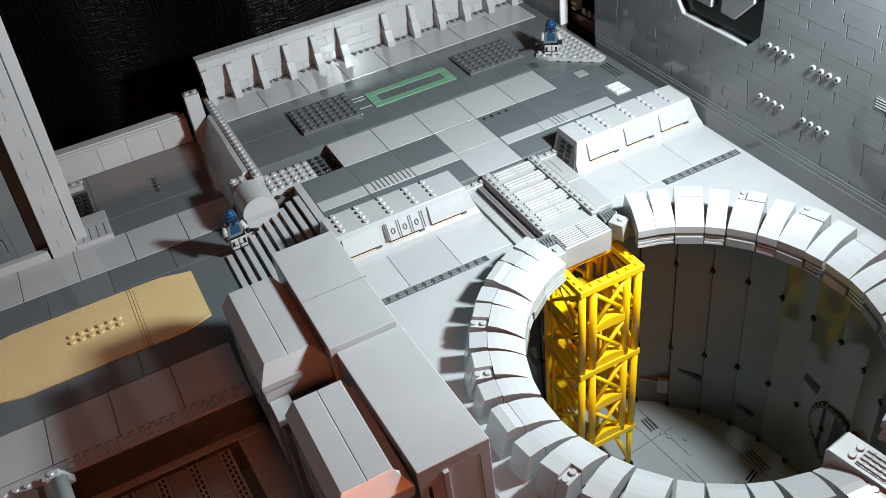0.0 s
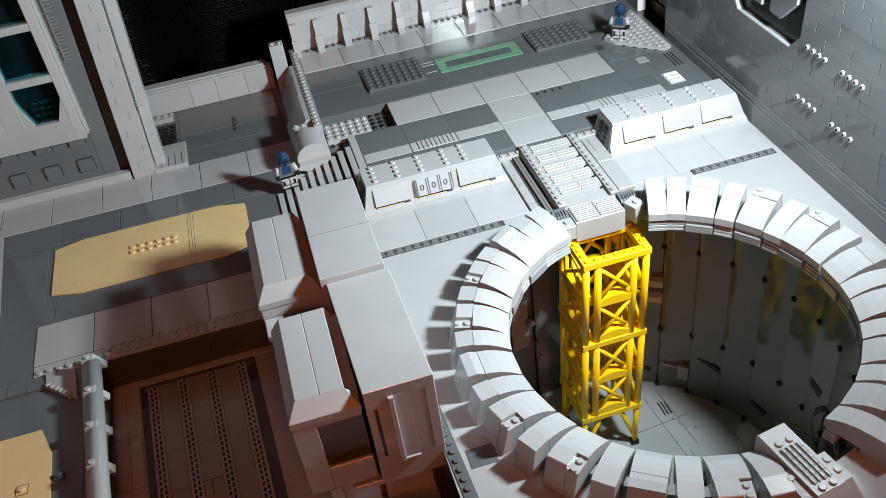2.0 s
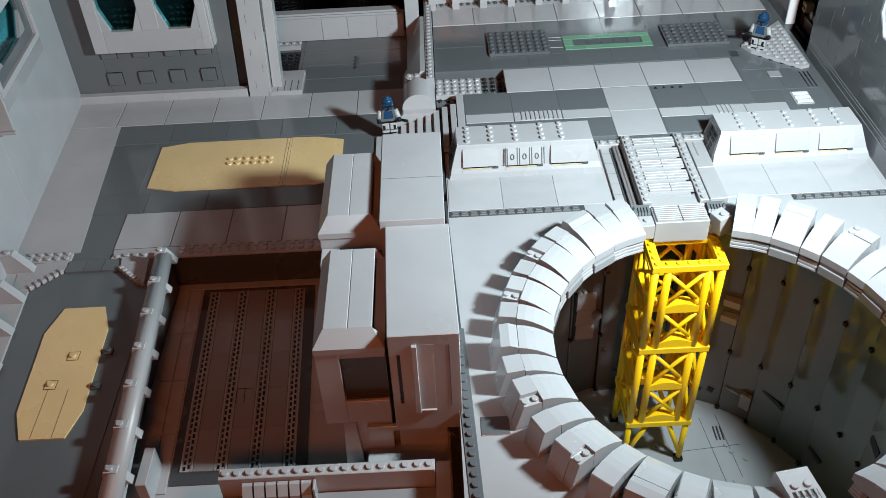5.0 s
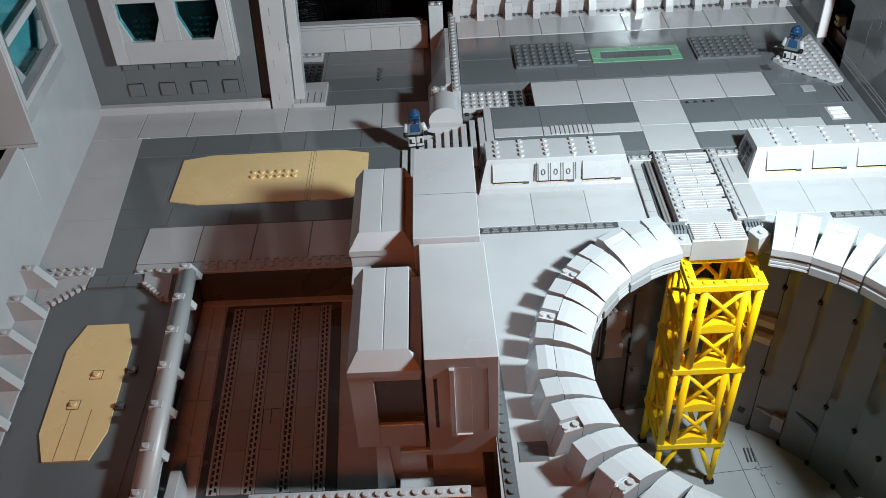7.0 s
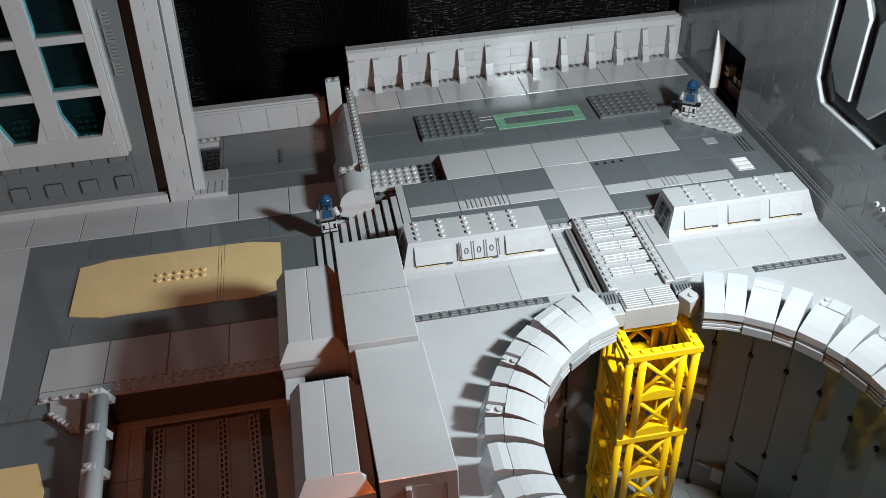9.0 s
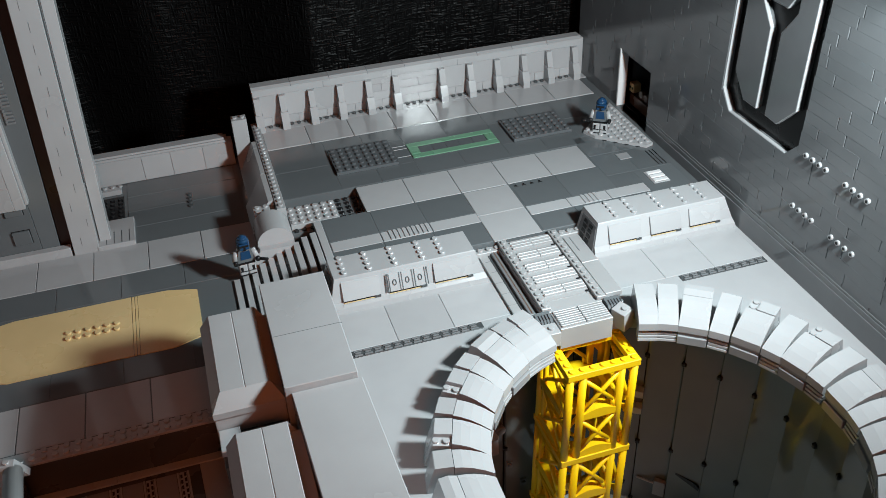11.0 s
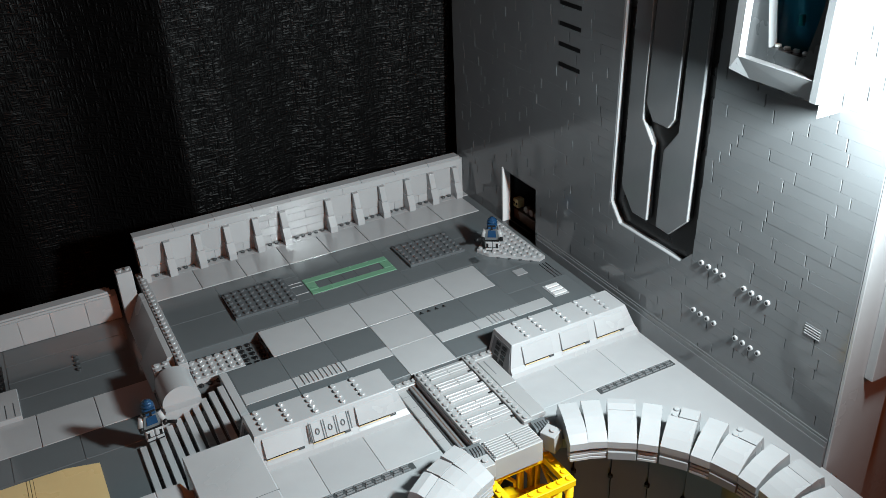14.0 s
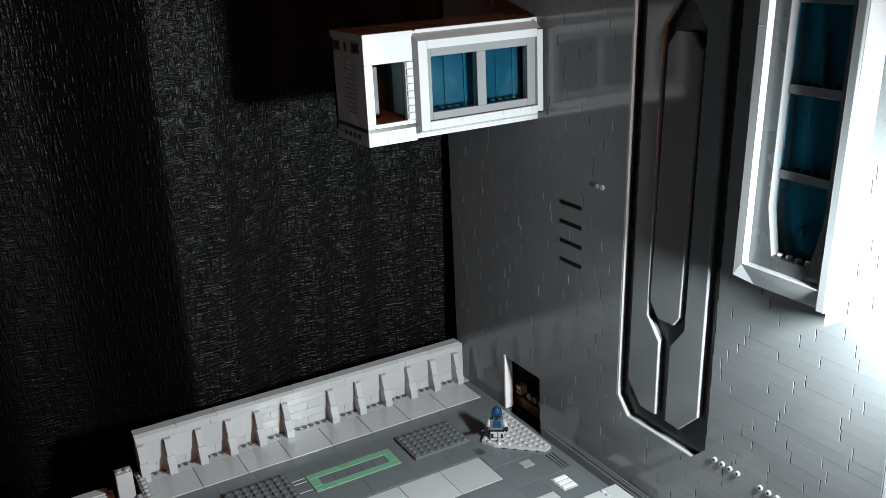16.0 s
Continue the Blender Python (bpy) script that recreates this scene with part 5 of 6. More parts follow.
# ---- left yard: buttresses, walls and windows ----
solid("yard_kerb", Geo().prism([(-55.5, -25.4), (-52.4, -29.8), (-51.2, -47), (-50.2, -72), (-58, -72), (-58, -25.4)], "z", -3.3, -3.0), LIGHT, (-54, -45, -3.3), "light grey kerb strip along the yard's side wall", "kerb", kind="structure")
for k in range(6):
    x, y = -54.3 + 0.42 * k, -26.6 - 4.75 * k
    solid("buttress", Geo().prism([(x - 1.6, -3.0), (x + 1.7, -3.0), (x + 1.5, -2.6), (x + 0.1, -0.5), (x - 1.6, -0.5)], "y", y - 0.5, y + 0.5).stud(x - 0.5, y, -0.5), LIGHT, (x, y, -3.0), "light grey sloped buttress along the yard's edge", "buttress", "buttresses")
solid("yard_rim_plate", Geo().box(-55.5, -49.3, -25.4, -23.9, -3.4, -3.05).studs(-54.3, -25.4, 5, 1, -3.05).studs(-54.3, -24.6, 5, 1, -3.05), LIGHT, (-52, -25, -3.4), "light grey studded rim plate", "plate")
def notched_wedge(poly, a, b, top, label):
    """A clipped plate whose slanting edge from a to b is cut into teeth."""
    ob = base("wedge_corner", (poly[0][0], poly[0][1], -3.3), label, "plate")
    part("plate", Geo().prism(poly, "z", -3.3, top), LIGHT, ob)
    n, ang = 6, math.atan2(b[1] - a[1], b[0] - a[0])
    step = math.hypot(b[0] - a[0], b[1] - a[1]) / n
    for k in range(n):
        g = Geo()
        g.tr = Matrix.Translation((a[0] + (b[0] - a[0]) * k / n, a[1] + (b[1] - a[1]) * k / n, 0)) @ Matrix.Rotation(ang, 4, "Z")
        part("tooth", g.box(0.06, step * 0.62, -0.24, 0.24, -3.25, top + 0.22, 0.03), LIGHT, ob)
    return ob


notched_wedge([(-54.5, -26), (-49.5, -25.3), (-49.4, -26.8), (-52.4, -29.6), (-54.0, -29.6)], (-52.4, -29.6), (-49.4, -26.8), -2.95, "light grey clipped plate with a toothed edge on the yard floor")
notched_wedge([(-43.6, -25.3), (-40.6, -25.8), (-40.3, -29.7), (-40.7, -29.7), (-43.4, -27.0)], (-43.4, -27.0), (-40.7, -29.7), -2.85, "light grey toothed plate beside the pipe rail")
th = base("threshold", (-46.5, -26, -3.3), "dark grey sloped threshold of three tiles across the yard", "threshold")
for k in range(3):
    part("tile", Geo().prism([(-27.2, -3.3), (-25.3, -3.3), (-25.3, -3.1), (-26.9, -2.95), (-27.2, -3.02)], "x", -49.3 + 1.94 * k, -47.4 + 1.94 * k), DARK, th)
m = Matrix.Translation((-57.5, 9.3, -3.3)) @ Matrix.Rotation(math.atan2(3.0, 54.9), 4, "Z")
g = Geo()
g.tr = m
g.box(-1.2, 0, -26.2, 0, 0, 46).box(-1.2, 0, -75, -26.2, 0, 11.6)
solid("wall_left", g, TILE, (-57, -20, -3.3), "smooth light grey side wall of the yard", "wall", kind="structure")


def yard(name, geo, mat, parent, label=""):
    geo.v = [tuple(m @ Vector(p)) for p in geo.v]
    return part(name, geo, mat, parent, label)


lw = base("window_left", (-55, -12, 9), "projecting pale window frame with blue panes on the yard's side wall", "window", kind="structure")
P_, a0, a1, b0 = 2.0, -26.2, -11.7, 15.5
fl_ = Geo().add([(0, a0, b0 - 4), (0, a1 + 4.8, b0 - 4), (P_, a1, b0), (P_, a0, b0), (P_, a1, 46), (0, a1 + 4.8, 46)], [[0, 1, 2, 3][::-1], [1, 5, 4, 2][::-1]])
yard("flared_surround", fl_, TILE, lw)
yard("end_face", Geo().box(-9, P_ - 0.02, a0 - 0.35, a0 - 0.02, b0 - 3.7, 46), LIGHT, lw)
yard("end_lip", Geo().box(-9, P_ + 0.1, a0 - 0.5, a0 - 0.02, b0 - 4.1, b0 - 3.72), LIGHT, lw)
yard("frame", Geo().box(P_ - 0.6, P_ + 0.1, a0, a0 + 0.7, b0, 46).box(P_ - 0.6, P_ + 0.1, a1 - 0.7, a1, b0, 46).box(P_ - 0.6, P_ + 0.1, a0 + 0.7, a1 - 0.7, b0, b0 + 0.7), LIGHT, lw)
yard("inner_frame", Geo().box(P_ - 1.0, P_ - 0.3, a0 + 0.7, a0 + 1.9, b0 + 0.7, 46).box(P_ - 1.0, P_ - 0.3, a1 - 2.4, a1 - 0.7, b0 + 0.7, 46).box(P_ - 1.0, P_ - 0.3, a0 + 1.9, a1 - 2.4, b0 + 0.7, b0 + 2.0), DARK, lw)
for z in (b0 + 6.2, b0 + 13.4, b0 + 20.6):
    yard("crossbar", Geo().box(P_ - 0.9, P_ - 0.2, a0 + 1.9, a1 - 2.4, z, z + 0.9), LIGHT, lw)
for (r, t) in ((b0 + 2.0, b0 + 6.2), (b0 + 7.1, b0 + 13.4), (b0 + 14.3, b0 + 20.6), (b0 + 21.5, 46)):
    yard("pane", Geo().box(P_ - 0.8, P_ - 0.65, a0 + 1.9, a1 - 2.4, r, t), TEAL, lw)
yard("clipped_corner", Geo().prism([(a1 - 2.4, b0 + 2.0), (a1 - 4.4, b0 + 2.0), (a1 - 2.4, b0 + 4.4)], "x", P_ - 0.9, P_ - 0.35), MID, lw)
yard("clipped_corner", Geo().prism([(a0 + 1.9, b0 + 2.0), (a0 + 3.6, b0 + 2.0), (a0 + 1.9, b0 + 4.4)], "x", P_ - 0.9, P_ - 0.35), MID, lw)
yard("sill_knobs", Geo().studs(P_ - 1.6, a0 + 4.4, 1, 6, b0 + 2.0), SHADETEAL, lw)

YN = 9.3
nw = solid("wall_yard", Geo().box(-53.1, -37.8, YN, YN + 1.2, -3.3, 4.5), DARK, (-46, 10, -3.3), "dark grey yard wall with square relief blocks", "wall", kind="structure")
part("side_panel", Geo().box(-58, -53.12, YN, YN + 1.2, -3.3, 50), DARK, nw)
part("top_panel", Geo().box(-53.1, -37.8, YN, YN + 1.2, 46, 50), DARK, nw)
part("back_panel", Geo().box(-53.1, -37.8, YN + 0.3, YN + 1.2, 4.52, 45.98), DARK, nw)
edge_panel = Geo().box(-37.78, -35.8, YN, YN + 1.2, -3.3, 50)
edge_panel.v = [(x + (0.045 * (z + 2) if x > -37 else 0), y, z) for x, y, z in edge_panel.v]
part("side_panel", edge_panel, DARK, nw)
strip = Geo().box(-35.75, -34.25, YN + 0.35, YN + 1.5, -3.2, 50)
strip.v = [(x + 0.045 * (z + 2), y, z) for x, y, z in strip.v]
part("recessed_strip", strip, plastic("dark_brown_plastic", (0.03, 0.016, 0.012), 0.25), nw, "dark brown recessed strip")
part("strip_back", Geo().box(-37.9, -32, YN + 1.52, YN + 1.7, -3.3, 50), BLACK, nw)
part("plinth", Geo().box(-58, -34.6, YN - 1.0, YN, -3.3, -2.1), LIGHT, nw, "light grey plinth")
for j in range(2):
    for i in range(4):
        part("relief_block", Geo().box(-53.05 + 4.2 * i, -51.1 + 4.2 * i, YN - 0.3, YN + 0.1, -0.9 + 3.9 * j, 0.85 + 3.9 * j), DARK, nw)
        part("relief_gap", Geo().box(-53.13 + 4.2 * i, -51.02 + 4.2 * i, YN - 0.03, YN + 0.05, -0.98 + 3.9 * j, 0.93 + 3.9 * j, 0.01), BLACK, nw)
for k in range(4):
    lad = Geo()
    for j in range(4):
        lad.box(-36.95, -36.0, YN - 0.25, YN, 14.3 + 2.05 * k + 0.42 * j, 14.55 + 2.05 * k + 0.42 * j, 0.03)
    lad.box(-37.0, -36.75, YN - 0.2, YN, 14.25 + 2.05 * k, 16.1 + 2.05 * k, 0.03)
    part("ladder_relief", lad, STONE, nw, "grey ribbed relief on the wall")
yw = base("window_yard", (-46, YN, 3.6), "large projecting pale window frame with tall clipped blue panes", "window", kind="structure")
for bb in ((-53.2, -51.5, 4.4, 46), (-38.9, -37.75, 4.4, 46), (-46.35, -44.1, 7.4, 46)):
    part("stile", Geo().box(bb[0], bb[1], YN - 1.5, YN, bb[2], bb[3]), LIGHT, yw)
part("sill", Geo().box(-51.49, -38.91, YN - 1.5, YN, 4.4, 7.39), LIGHT, yw)
for z in (12.6, 19.2, 25.8, 32.4, 39.0):
    for (xa, xb) in ((-51.49, -46.36), (-44.09, -38.91)):
        part("crossbar", Geo().box(xa, xb, YN - 1.45, YN, z, z + 0.95), LIGHT, yw)
part("side_lip", Geo().box(-37.74, -37.4, YN - 1.1, YN, 4.7, 46), LIGHT, yw)
part("interior", Geo().box(-53, -37.9, YN + 0.2, YN + 0.26, 4.6, 46), BLACK, yw, "black interior behind the panes")
for (x0, x1) in ((-51.5, -46.35), (-44.1, -38.9)):
    part("clipped_corner", Geo().prism([(x0, 7.4), (x0 + 1.1, 7.4), (x0, 10.4)], "y", YN - 1.45, YN - 0.1), LIGHT, yw)
    part("clipped_corner", Geo().prism([(x1, 7.4), (x1 - 1.2, 7.4), (x1, 10.4)], "y", YN - 1.45, YN - 0.1), LIGHT, yw)
    for (z0, z1) in ((7.4, 12.6), (13.55, 19.2), (20.15, 25.8), (26.75, 32.4), (33.35, 39.0), (39.95, 46)):
        part("pane", Geo().box(x0 - 0.12, x1 + 0.12, YN - 0.9, YN - 0.78, z0 - 0.12, z1 + 0.12, 0.02), TEAL, yw)
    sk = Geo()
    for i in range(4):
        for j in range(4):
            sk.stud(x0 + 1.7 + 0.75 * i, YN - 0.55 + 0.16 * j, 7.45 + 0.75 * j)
    part("sill_knobs", sk, SHADETEAL, yw, "teal knobs behind the pane, darkened in colour for the shade there")
pil = base("pillar", (-32, 9.5, -3.3), "tall light grey brick pillar with a narrow groove", "pillar", kind="structure")


def tilted(geo):
    """The pillar leans a touch outwards as it rises."""
    geo.v = [(x + 0.045 * (z + 2), y, z) for x, y, z in geo.v]
    return geo


part("shaft", tilted(Geo().box(-34.3, -31.4, 8.2, 11.2, -3.3, 55)), LIGHT, pil)
part("side_fin", tilted(Geo().box(-31.3, -30.0, 9.4, 11.6, -3.3, 55)), LIGHT, pil)
rnd = random.Random(8)
for k in range(24):
    z = -2 + 2.4 * k
    x = -33.6 + 1.6 * rnd.random()
    part("brick_joint", tilted(Geo().box(x, x + 0.04, 8.17, 8.22, z, z + 1.1, 0.01)), DARK, pil)
part("groove", tilted(Geo().box(-31.42, -31.28, 8.6, 9.5, 6, 55)), DARKER, pil)
part("foot_block", Geo().box(-31.6, -27.2, 8.1, 13.85, -3.3, -2.6), LIGHT, pil)
for k in range(4):
    part("groove", Geo().box(-30.6 + 0.9 * k, -30.5 + 0.9 * k, 8.3, 11, -2.62, -2.58, 0.01), DARKER, pil)
nb = solid("wall_niche", Geo().box(-32.4, -13.2, 24.0, 25.6, -3.3, 0.35), LIGHT, (-22, 25, -3.3), "low light grey niche wall with a moulded top", "wall", kind="structure")
part("coping", Geo().box(-32.4, -13.8, 23.8, 25.7, 0.42, 0.72).box(-32.4, -14.2, 23.9, 25.4, 0.76, 1.08), LIGHT, nb)
for a, b in ((-32.3, -25.4), (-25.4, -21.6), (-21.6, -17.3), (-17.3, -13.3)):
    part("panel", Geo().box(a + 0.02, b - 0.02, 23.86, 24.0, -3.2, 0.3, 0.03), LIGHT, nb)
solid("studded_well", Geo().box(-32.4, -28.4, 13.9, 20.6, -3.3, -3.25).studs(-32.4, 14.2, 4, 6, -3.25), BLACK, (-30, 18, -3.3), "black studded well in the niche floor", "plate")
solid("studded_strip", Geo().box(-32.4, -28.6, 21.2, 22.8, -3.3, -2.6).studs(-32.2, 21.6, 4, 1, -2.6), LIGHT, (-30, 22, -3.3), "light grey studded strip", "plate")

# ---- upper bay and window on the tall wall ----
bay = base("bay_window", (27, 5, 44.8), "light grey projecting bay with blue panes high on the tall wall", "bay window")
YB = 5.4
X0 = 17.3
part("box", Geo().box(X0, 23.3, YB + 0.2, YB + 0.9, 43.9, 46.3).box(X0, 23.3, YB + 0.2, YB + 0.9, 52.75, 56.0).box(X0, 18.3, YB + 0.2, YB + 0.9, 46.3, 52.75).box(22.2, 23.3, YB + 0.2, YB + 0.9, 46.3, 52.75)
     .box(X0, XW, YB + 0.9, 14.3, 55.2, 56.0).box(X0, XW, YB + 0.9, 14.3, 43.9, 44.7).box(X0, X0 + 0.9, YB + 0.9, 14.3, 44.7, 55.2).box(X0, XW, 13.6, 14.3, 44.7, 55.2), LIGHT, bay)
# Back sheet and partition carry the bay's inner shade in their dark colour.
part("bay_back", Geo().box(18.3, 23.39, 13.2, 13.55, 44.75, 55.1), DARKER, bay, "back of the open bay, coloured dark for the shade inside")
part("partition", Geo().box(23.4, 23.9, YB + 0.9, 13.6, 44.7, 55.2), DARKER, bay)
part("inner_floor", Geo().box(18.2, 23.4, YB + 0.9, 13.6, 44.7, 46.2), plastic("wood_brown_plastic", (0.3, 0.13, 0.05), 0.2), bay, "brown floor inside the open bay")
for k in range(3):
    part("rack", Geo().box(19.2, 20.6, YB + 4 + 1.4 * k, YB + 5 + 1.4 * k, 46.2, 52), BLACK, bay, "black rack inside the bay")
xo = ((23.1, 44.5), (39.6, 44.5), (XW - 0.12, 45.1), (XW - 0.12, 55.0), (39.7, 55.65), (23.1, 55.6))
xi = ((23.35, 45.0), (39.6, 45.0), (39.9, 45.3), (39.9, 54.7), (39.6, 54.9), (23.35, 54.9))
vs = [(x, YB + 0.5, z) for x, z in xo] + [(x, YB - 0.8, z) for x, z in xi]
part("surround", Geo().add(vs, [[i, (i + 1) % 6, 6 + (i + 1) % 6, 6 + i] for i in range(6)]), LIGHT, bay)
part("surround_back", Geo().box(22.9, 23.8, YB + 0.5, YB + 0.9, 44.3, 55.9).box(39.3, XW - 0.15, YB + 0.5, YB + 0.9, 45, 54.9).box(23.8, 39.3, YB + 0.5, YB + 0.9, 44.3, 45.4).box(23.8, 39.3, YB + 0.5, YB + 0.9, 54.6, 56.0), LIGHT, bay)
part("frame", Geo().box(23.35, 24.5, YB - 0.82, YB + 0.5, 45.0, 54.9).box(39.1, 39.9, YB - 0.82, YB + 0.5, 45.2, 54.75).box(24.5, 39.1, YB - 0.82, YB + 0.5, 45.0, 45.95).box(24.5, 39.1, YB - 0.82, YB + 0.5, 53.95, 54.9), LIGHT, bay)
part("inner_frame", Geo().box(24.45, 25.2, YB - 0.3, YB + 0.7, 45.9, 54).box(38.0, 39.2, YB - 0.3, YB + 0.7, 45.9, 54).box(25.2, 38.0, YB - 0.3, YB + 0.7, 53.0, 54).box(25.2, 38.0, YB - 0.3, YB + 0.7, 45.9, 46.85).box(31.1, 32.3, YB - 0.3, YB + 0.7, 46.85, 53.0), STONE, bay)
part("pane", Geo().box(25.2, 31.1, YB + 0.3, YB + 0.42, 46.85, 53.0, 0.02), PANE, bay)
part("pane", Geo().box(32.3, 38.0, YB + 0.3, YB + 0.42, 46.85, 53.0, 0.02), PANE, bay)
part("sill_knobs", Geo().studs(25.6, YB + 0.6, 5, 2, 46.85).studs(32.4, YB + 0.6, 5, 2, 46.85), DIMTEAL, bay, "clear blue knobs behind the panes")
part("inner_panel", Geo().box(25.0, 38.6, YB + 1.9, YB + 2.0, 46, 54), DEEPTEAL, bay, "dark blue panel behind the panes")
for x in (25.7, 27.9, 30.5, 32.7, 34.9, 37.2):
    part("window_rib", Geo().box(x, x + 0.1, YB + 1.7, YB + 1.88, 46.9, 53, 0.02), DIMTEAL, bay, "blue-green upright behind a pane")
part("side_stripe", Geo().box(X0 - 0.05, X0 + 0.02, YB + 0.2, 14.3, 45.45, 45.85, 0.02).box(X0 - 0.05, 23.3, YB + 0.15, YB + 0.22, 45.45, 45.85, 0.02), BLACK, bay)
for k in range(11):
    part("side_vent", Geo().box(X0 - 0.04, X0 + 0.02, YB + 2.8, 10.6 + (k % 2) * 0.5, 47.3 + 0.52 * k, 47.38 + 0.52 * k, 0.01), STONE, bay)
for k in range(4):
    part("socket", Geo().box(X0 - 0.06, X0 + 0.03, YB + 2.4 + 1.2 * k, YB + 2.9 + 1.2 * k, 44.5, 45.0, 0.02), BLACK, bay, "dark square socket")
for y, w in ((YB + 1.2, 2.0), (YB + 6.2, 2.0), (YB + 4.6, 0.5)):
    part("upper_socket", Geo().box(X0 - 0.05, X0 + 0.02, y, y + w, 53.9, 55.0, 0.02), BROWN, bay, "brown socket under the bay's top edge")
    part("socket_hole", Geo().box(X0 - 0.09, X0 - 0.03, y + 0.15 * w, y + 0.7 * w, 54.1, 54.85, 0.02), BLACK, bay)
for k in range(8):
    part("side_rib", Geo().box(22.3, 23.1, YB + 0.0, YB + 0.25, 46.4 + 0.8 * k, 47.12 + 0.8 * k, 0.06), LIGHT, bay)
part("light_strip", Geo().box(22.9, 23.38, YB + 2.6, YB + 5.0, 46.4, 53.4), plastic("pale_teal_plastic", (0.3, 0.45, 0.44), 0.2), bay, "pale blue-green strip inside the open bay")
for x in (26.4, 28.6, 31.5, 34.2, 36.6, 38.3):
    part("surround_joint", Geo().box(x, x + 0.05, YB - 0.83, YB - 0.78, 45.5, 45.95, 0.005), STONE, bay)
for x in (19.6, 21.8):
    part("box_joint", Geo().box(x, x + 0.04, YB + 0.18, YB + 0.22, 44.0, 45.4, 0.005), STONE, bay)
ew = base("wall_window", (38, -32, 33), "tall projecting pale window frame with dark blue panes on the side wall", "window")
XF = 37.4
zb = 34.5


def upright(name, geo, mat, label=""):
    geo.v = [(x, y - 0.042 * (z - 36), z) for x, y, z in geo.v]
    return part(name, geo, mat, ew, label)


YL, YR, ZS = -29.2, -37.4, 36.35  # clear opening of the front frame and its sill
yb, zc = -28.3, 35.0
# Grazed frame faces take darker greys; the lit lip's brightness is in its colour.
upright("frame", Geo().box(XF, XW, YR - 0.8, YR, zb, 82, 0.06).box(XF + 0.1, XW, YL + 0.05, yb - 0.02, ZS - 0.8, 82).box(XF + 0.6, XW, YR, YL, ZS - 0.9, ZS - 0.05), STONE)
upright("frame_lip", Geo().box(XF + 0.03, XF + 0.8, YL - 0.02, YL + 0.04, ZS, 82, 0.01).box(XF + 0.03, XF + 0.8, YR, YL - 0.03, ZS - 0.04, ZS + 0.02, 0.01), LIGHT, "lip inside the window frame, paler for the light on it")
upright("chamfer", Geo().add([(XF, YL + 0.04, ZS - 0.04), (XF, YL + 0.04, 82), (XF + 0.03, yb, 82), (XF + 0.03, yb, zc)], [[3, 2, 1, 0]]), LIGHT)
upright("lower_chamfer", Geo().add([(XF, YL + 0.04, ZS - 0.04), (XF + 0.03, yb, zc), (XF + 0.75, yb - 1.9, zc - 0.6), (XF + 0.75, YR - 0.8, zc - 0.6), (XF + 0.1, YR - 0.8, ZS - 0.04)],
                                      [[2, 1, 0], [3, 2, 0, 4]]), STONE)
upright("flared_surround", Geo().add([(XW, yb + 1.4, zb - 0.9), (XW, yb + 1.4, 82), (XF + 0.03, yb, 82), (XF + 0.03, yb, zc), (XF + 0.75, yb - 1.9, zc - 0.6), (XF + 0.75, YR - 0.8, zc - 0.6), (XW, YR - 0.8, zb - 1.2), (XW, yb + 0.4, zb - 1.2)],
                                        [[0, 1, 2, 3], [0, 3, 4, 7], [7, 4, 5, 6]]), STONE)
upright("side_face", Geo().box(XF + 0.3, XW, YR - 0.87, YR - 0.81, zb - 1.2, 82, 0.01), LIGHT)
for k in range(14):
    z = 38.2 + 3.2 * k
    upright("surround_joint", Geo().box(XF + 0.0, XF + 0.1, yb - 0.85, yb - 0.05, z, z + 0.06, 0.01), LIGHT)
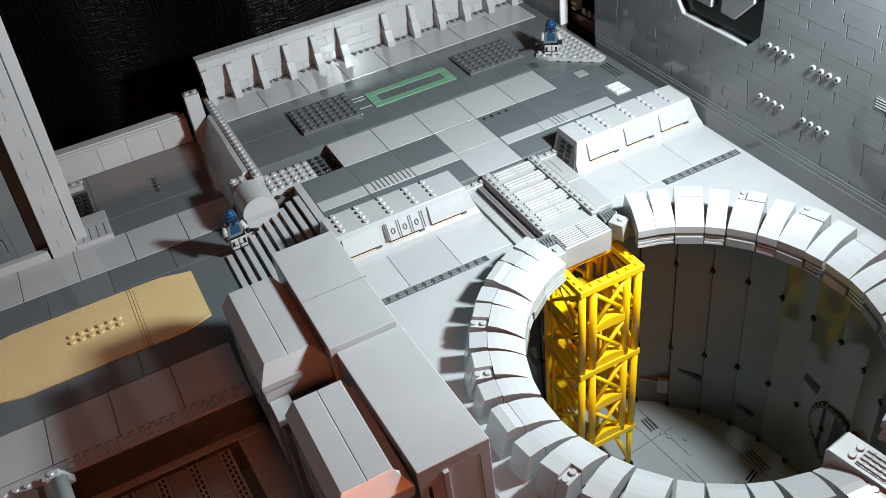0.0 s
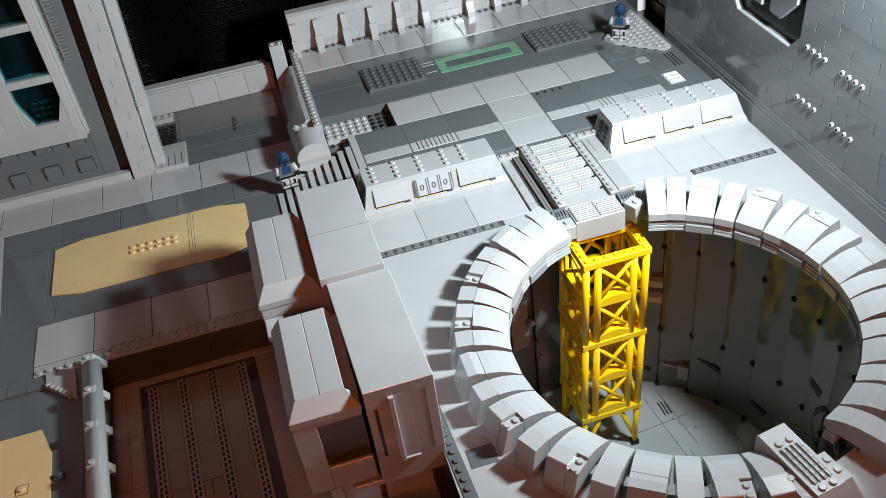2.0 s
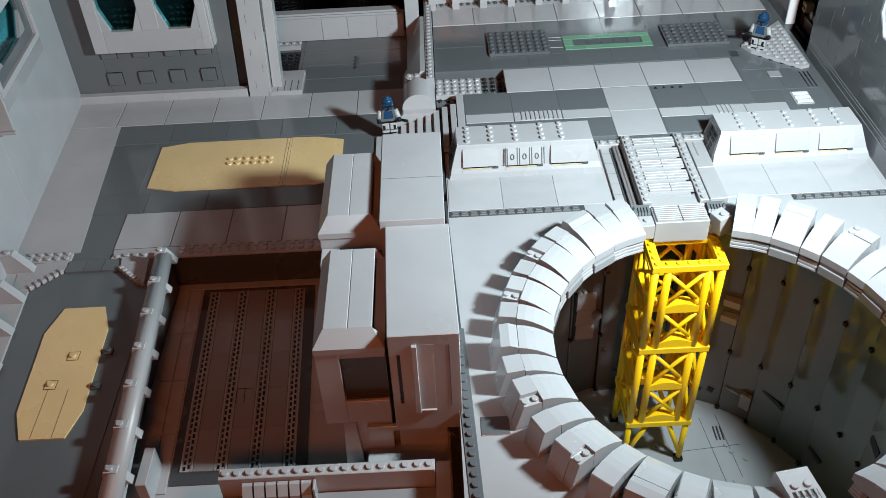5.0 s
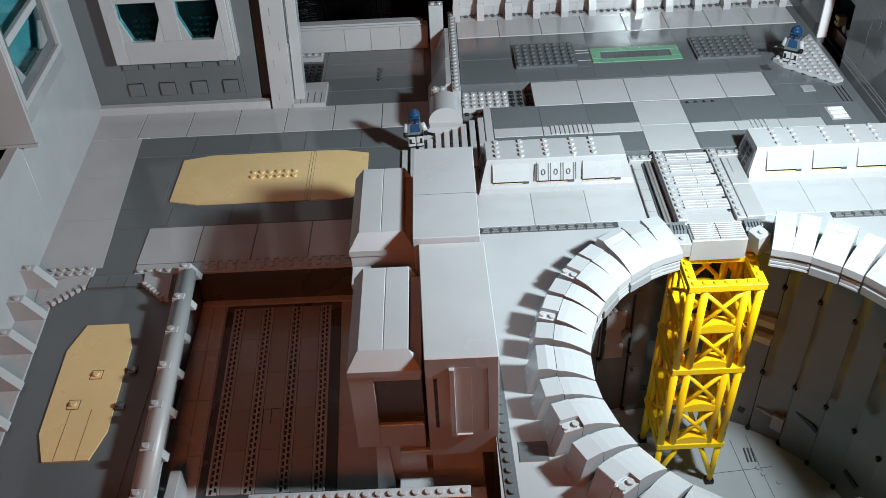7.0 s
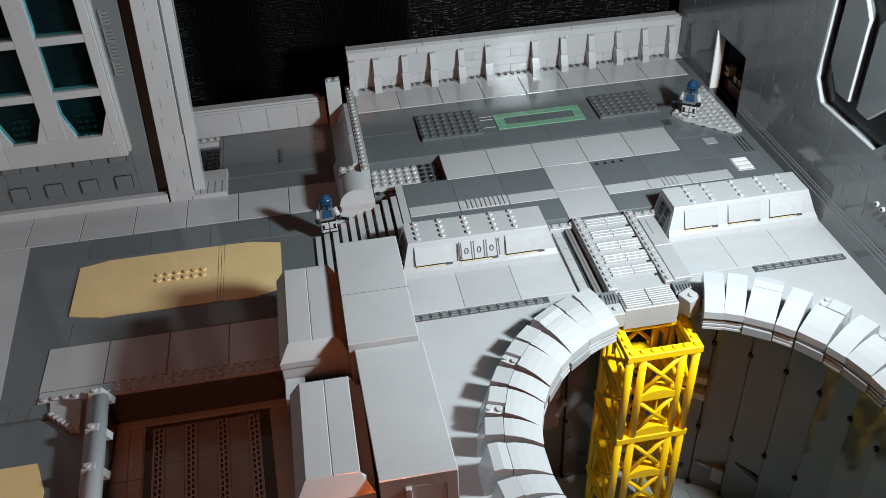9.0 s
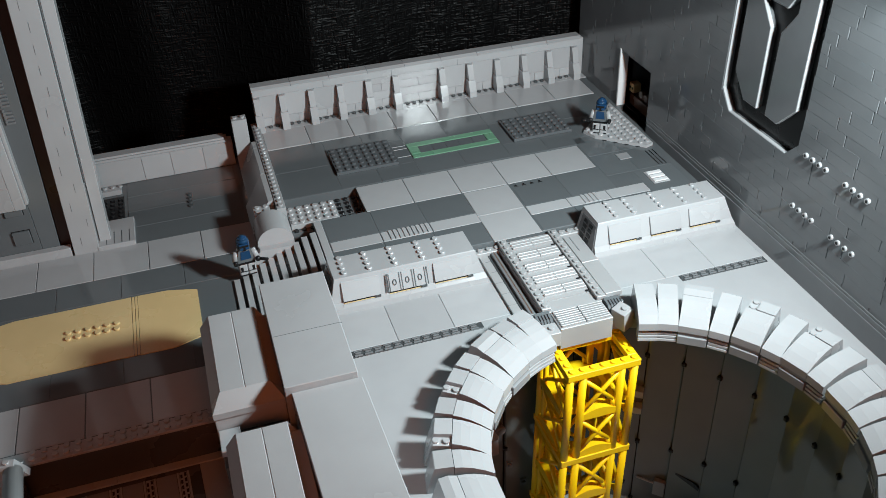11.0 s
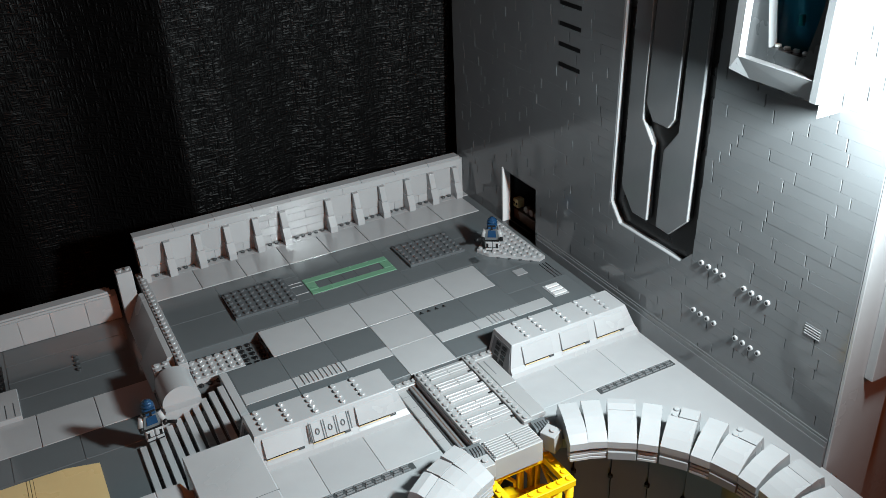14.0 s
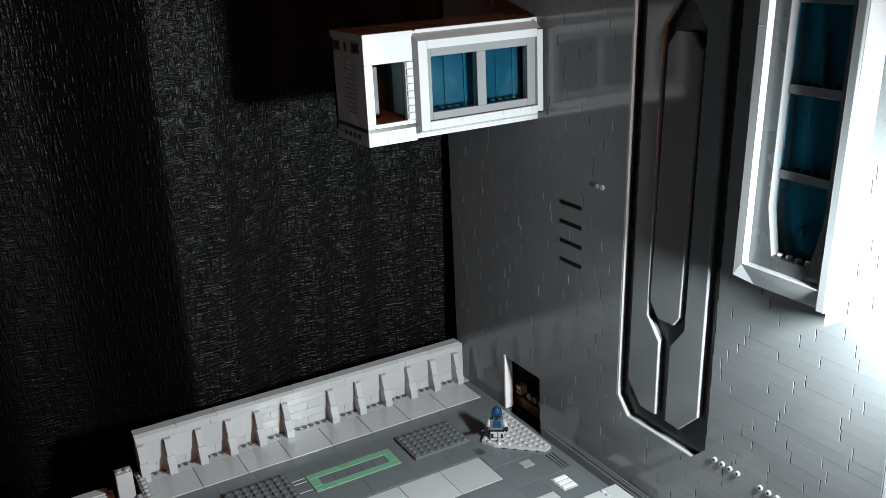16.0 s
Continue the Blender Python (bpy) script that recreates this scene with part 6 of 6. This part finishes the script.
for k in range(3):
    upright("sill_joint", Geo().box(XF + 0.0, XF + 0.05, YL - 2.1 - 2.2 * k, YL - 2.05 - 2.2 * k, ZS - 0.12, ZS + 0.03, 0.01), STONE)
XS = XF + 0.8
upright("inner_frame", Geo().prism([(YL, ZS), (YL, 82), (-30.75, 82), (-30.75, 42), (-31.65, 37.6), (-31.65, ZS)], "x", XS, XS + 1.0), DARKER)
upright("inner_frame", Geo().box(XS, XS + 1.0, -35.6, -31.66, ZS, 37.6, 0.03), DARKER)
upright("inner_frame", Geo().prism([(YR, ZS), (-35.61, ZS), (-35.61, 37.6), (-36.5, 42), (-36.5, 82), (YR, 82)], "x", XS, XS + 1.0), DARKER)
upright("inner_lip", Geo().prism([(-30.75, 42), (-30.75, 82), (-30.79, 82), (-30.79, 42), (-31.69, 37.6), (-31.65, 37.6)], "x", XS + 0.02, XS + 0.95), STONE, "pale lip round the panes")
for z in (44.5, 51.87, 59.24, 66.6, 73.97):
    upright("crossbar", Geo().box(XS + 0.8, XS + 1.4, -36.5, -30.8, z, z + 0.78, 0.03), DARK)
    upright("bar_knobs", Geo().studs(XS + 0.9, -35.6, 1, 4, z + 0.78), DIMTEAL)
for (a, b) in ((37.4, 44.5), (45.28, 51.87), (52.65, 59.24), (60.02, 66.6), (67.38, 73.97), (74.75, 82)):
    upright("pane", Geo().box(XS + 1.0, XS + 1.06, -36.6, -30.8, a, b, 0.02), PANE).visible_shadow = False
# The glow behind the panes is put into the colours of back and side.
upright("interior", Geo().box(40.2, 40.26, -37.2, -30.6, 37, 82), plastic("shaded_teal_plastic", (0.05, 0.27, 0.32), 0.1, 0.06), "teal interior behind the panes, its dim glow put into the colour")
upright("interior_side", Geo().box(XS + 1.1, 40.19, -30.78, -30.6, 37.6, 82), plastic("lit_teal_plastic", (0.02, 0.19, 0.28), 0.2), "blue-green side behind the panes, coloured as if lit")
# Added bright green rods stand in for reflected glints inside the panes.
for z in (39.6, 52.8):
    upright("glint_rod", Geo().tube((XS + 1.5, -33.4, z), (XS + 1.5, -33.3, z + (0.9 if z < 50 else 4.2)), 0.28, 10), plastic("glint_teal_plastic", (0.03, 0.5, 0.4), 0.08), "green rod standing in for a glint behind the panes")
upright("sill_knobs", Geo().studs(XS + 0.35, -35.4, 1, 4, 37.6), WHITE)
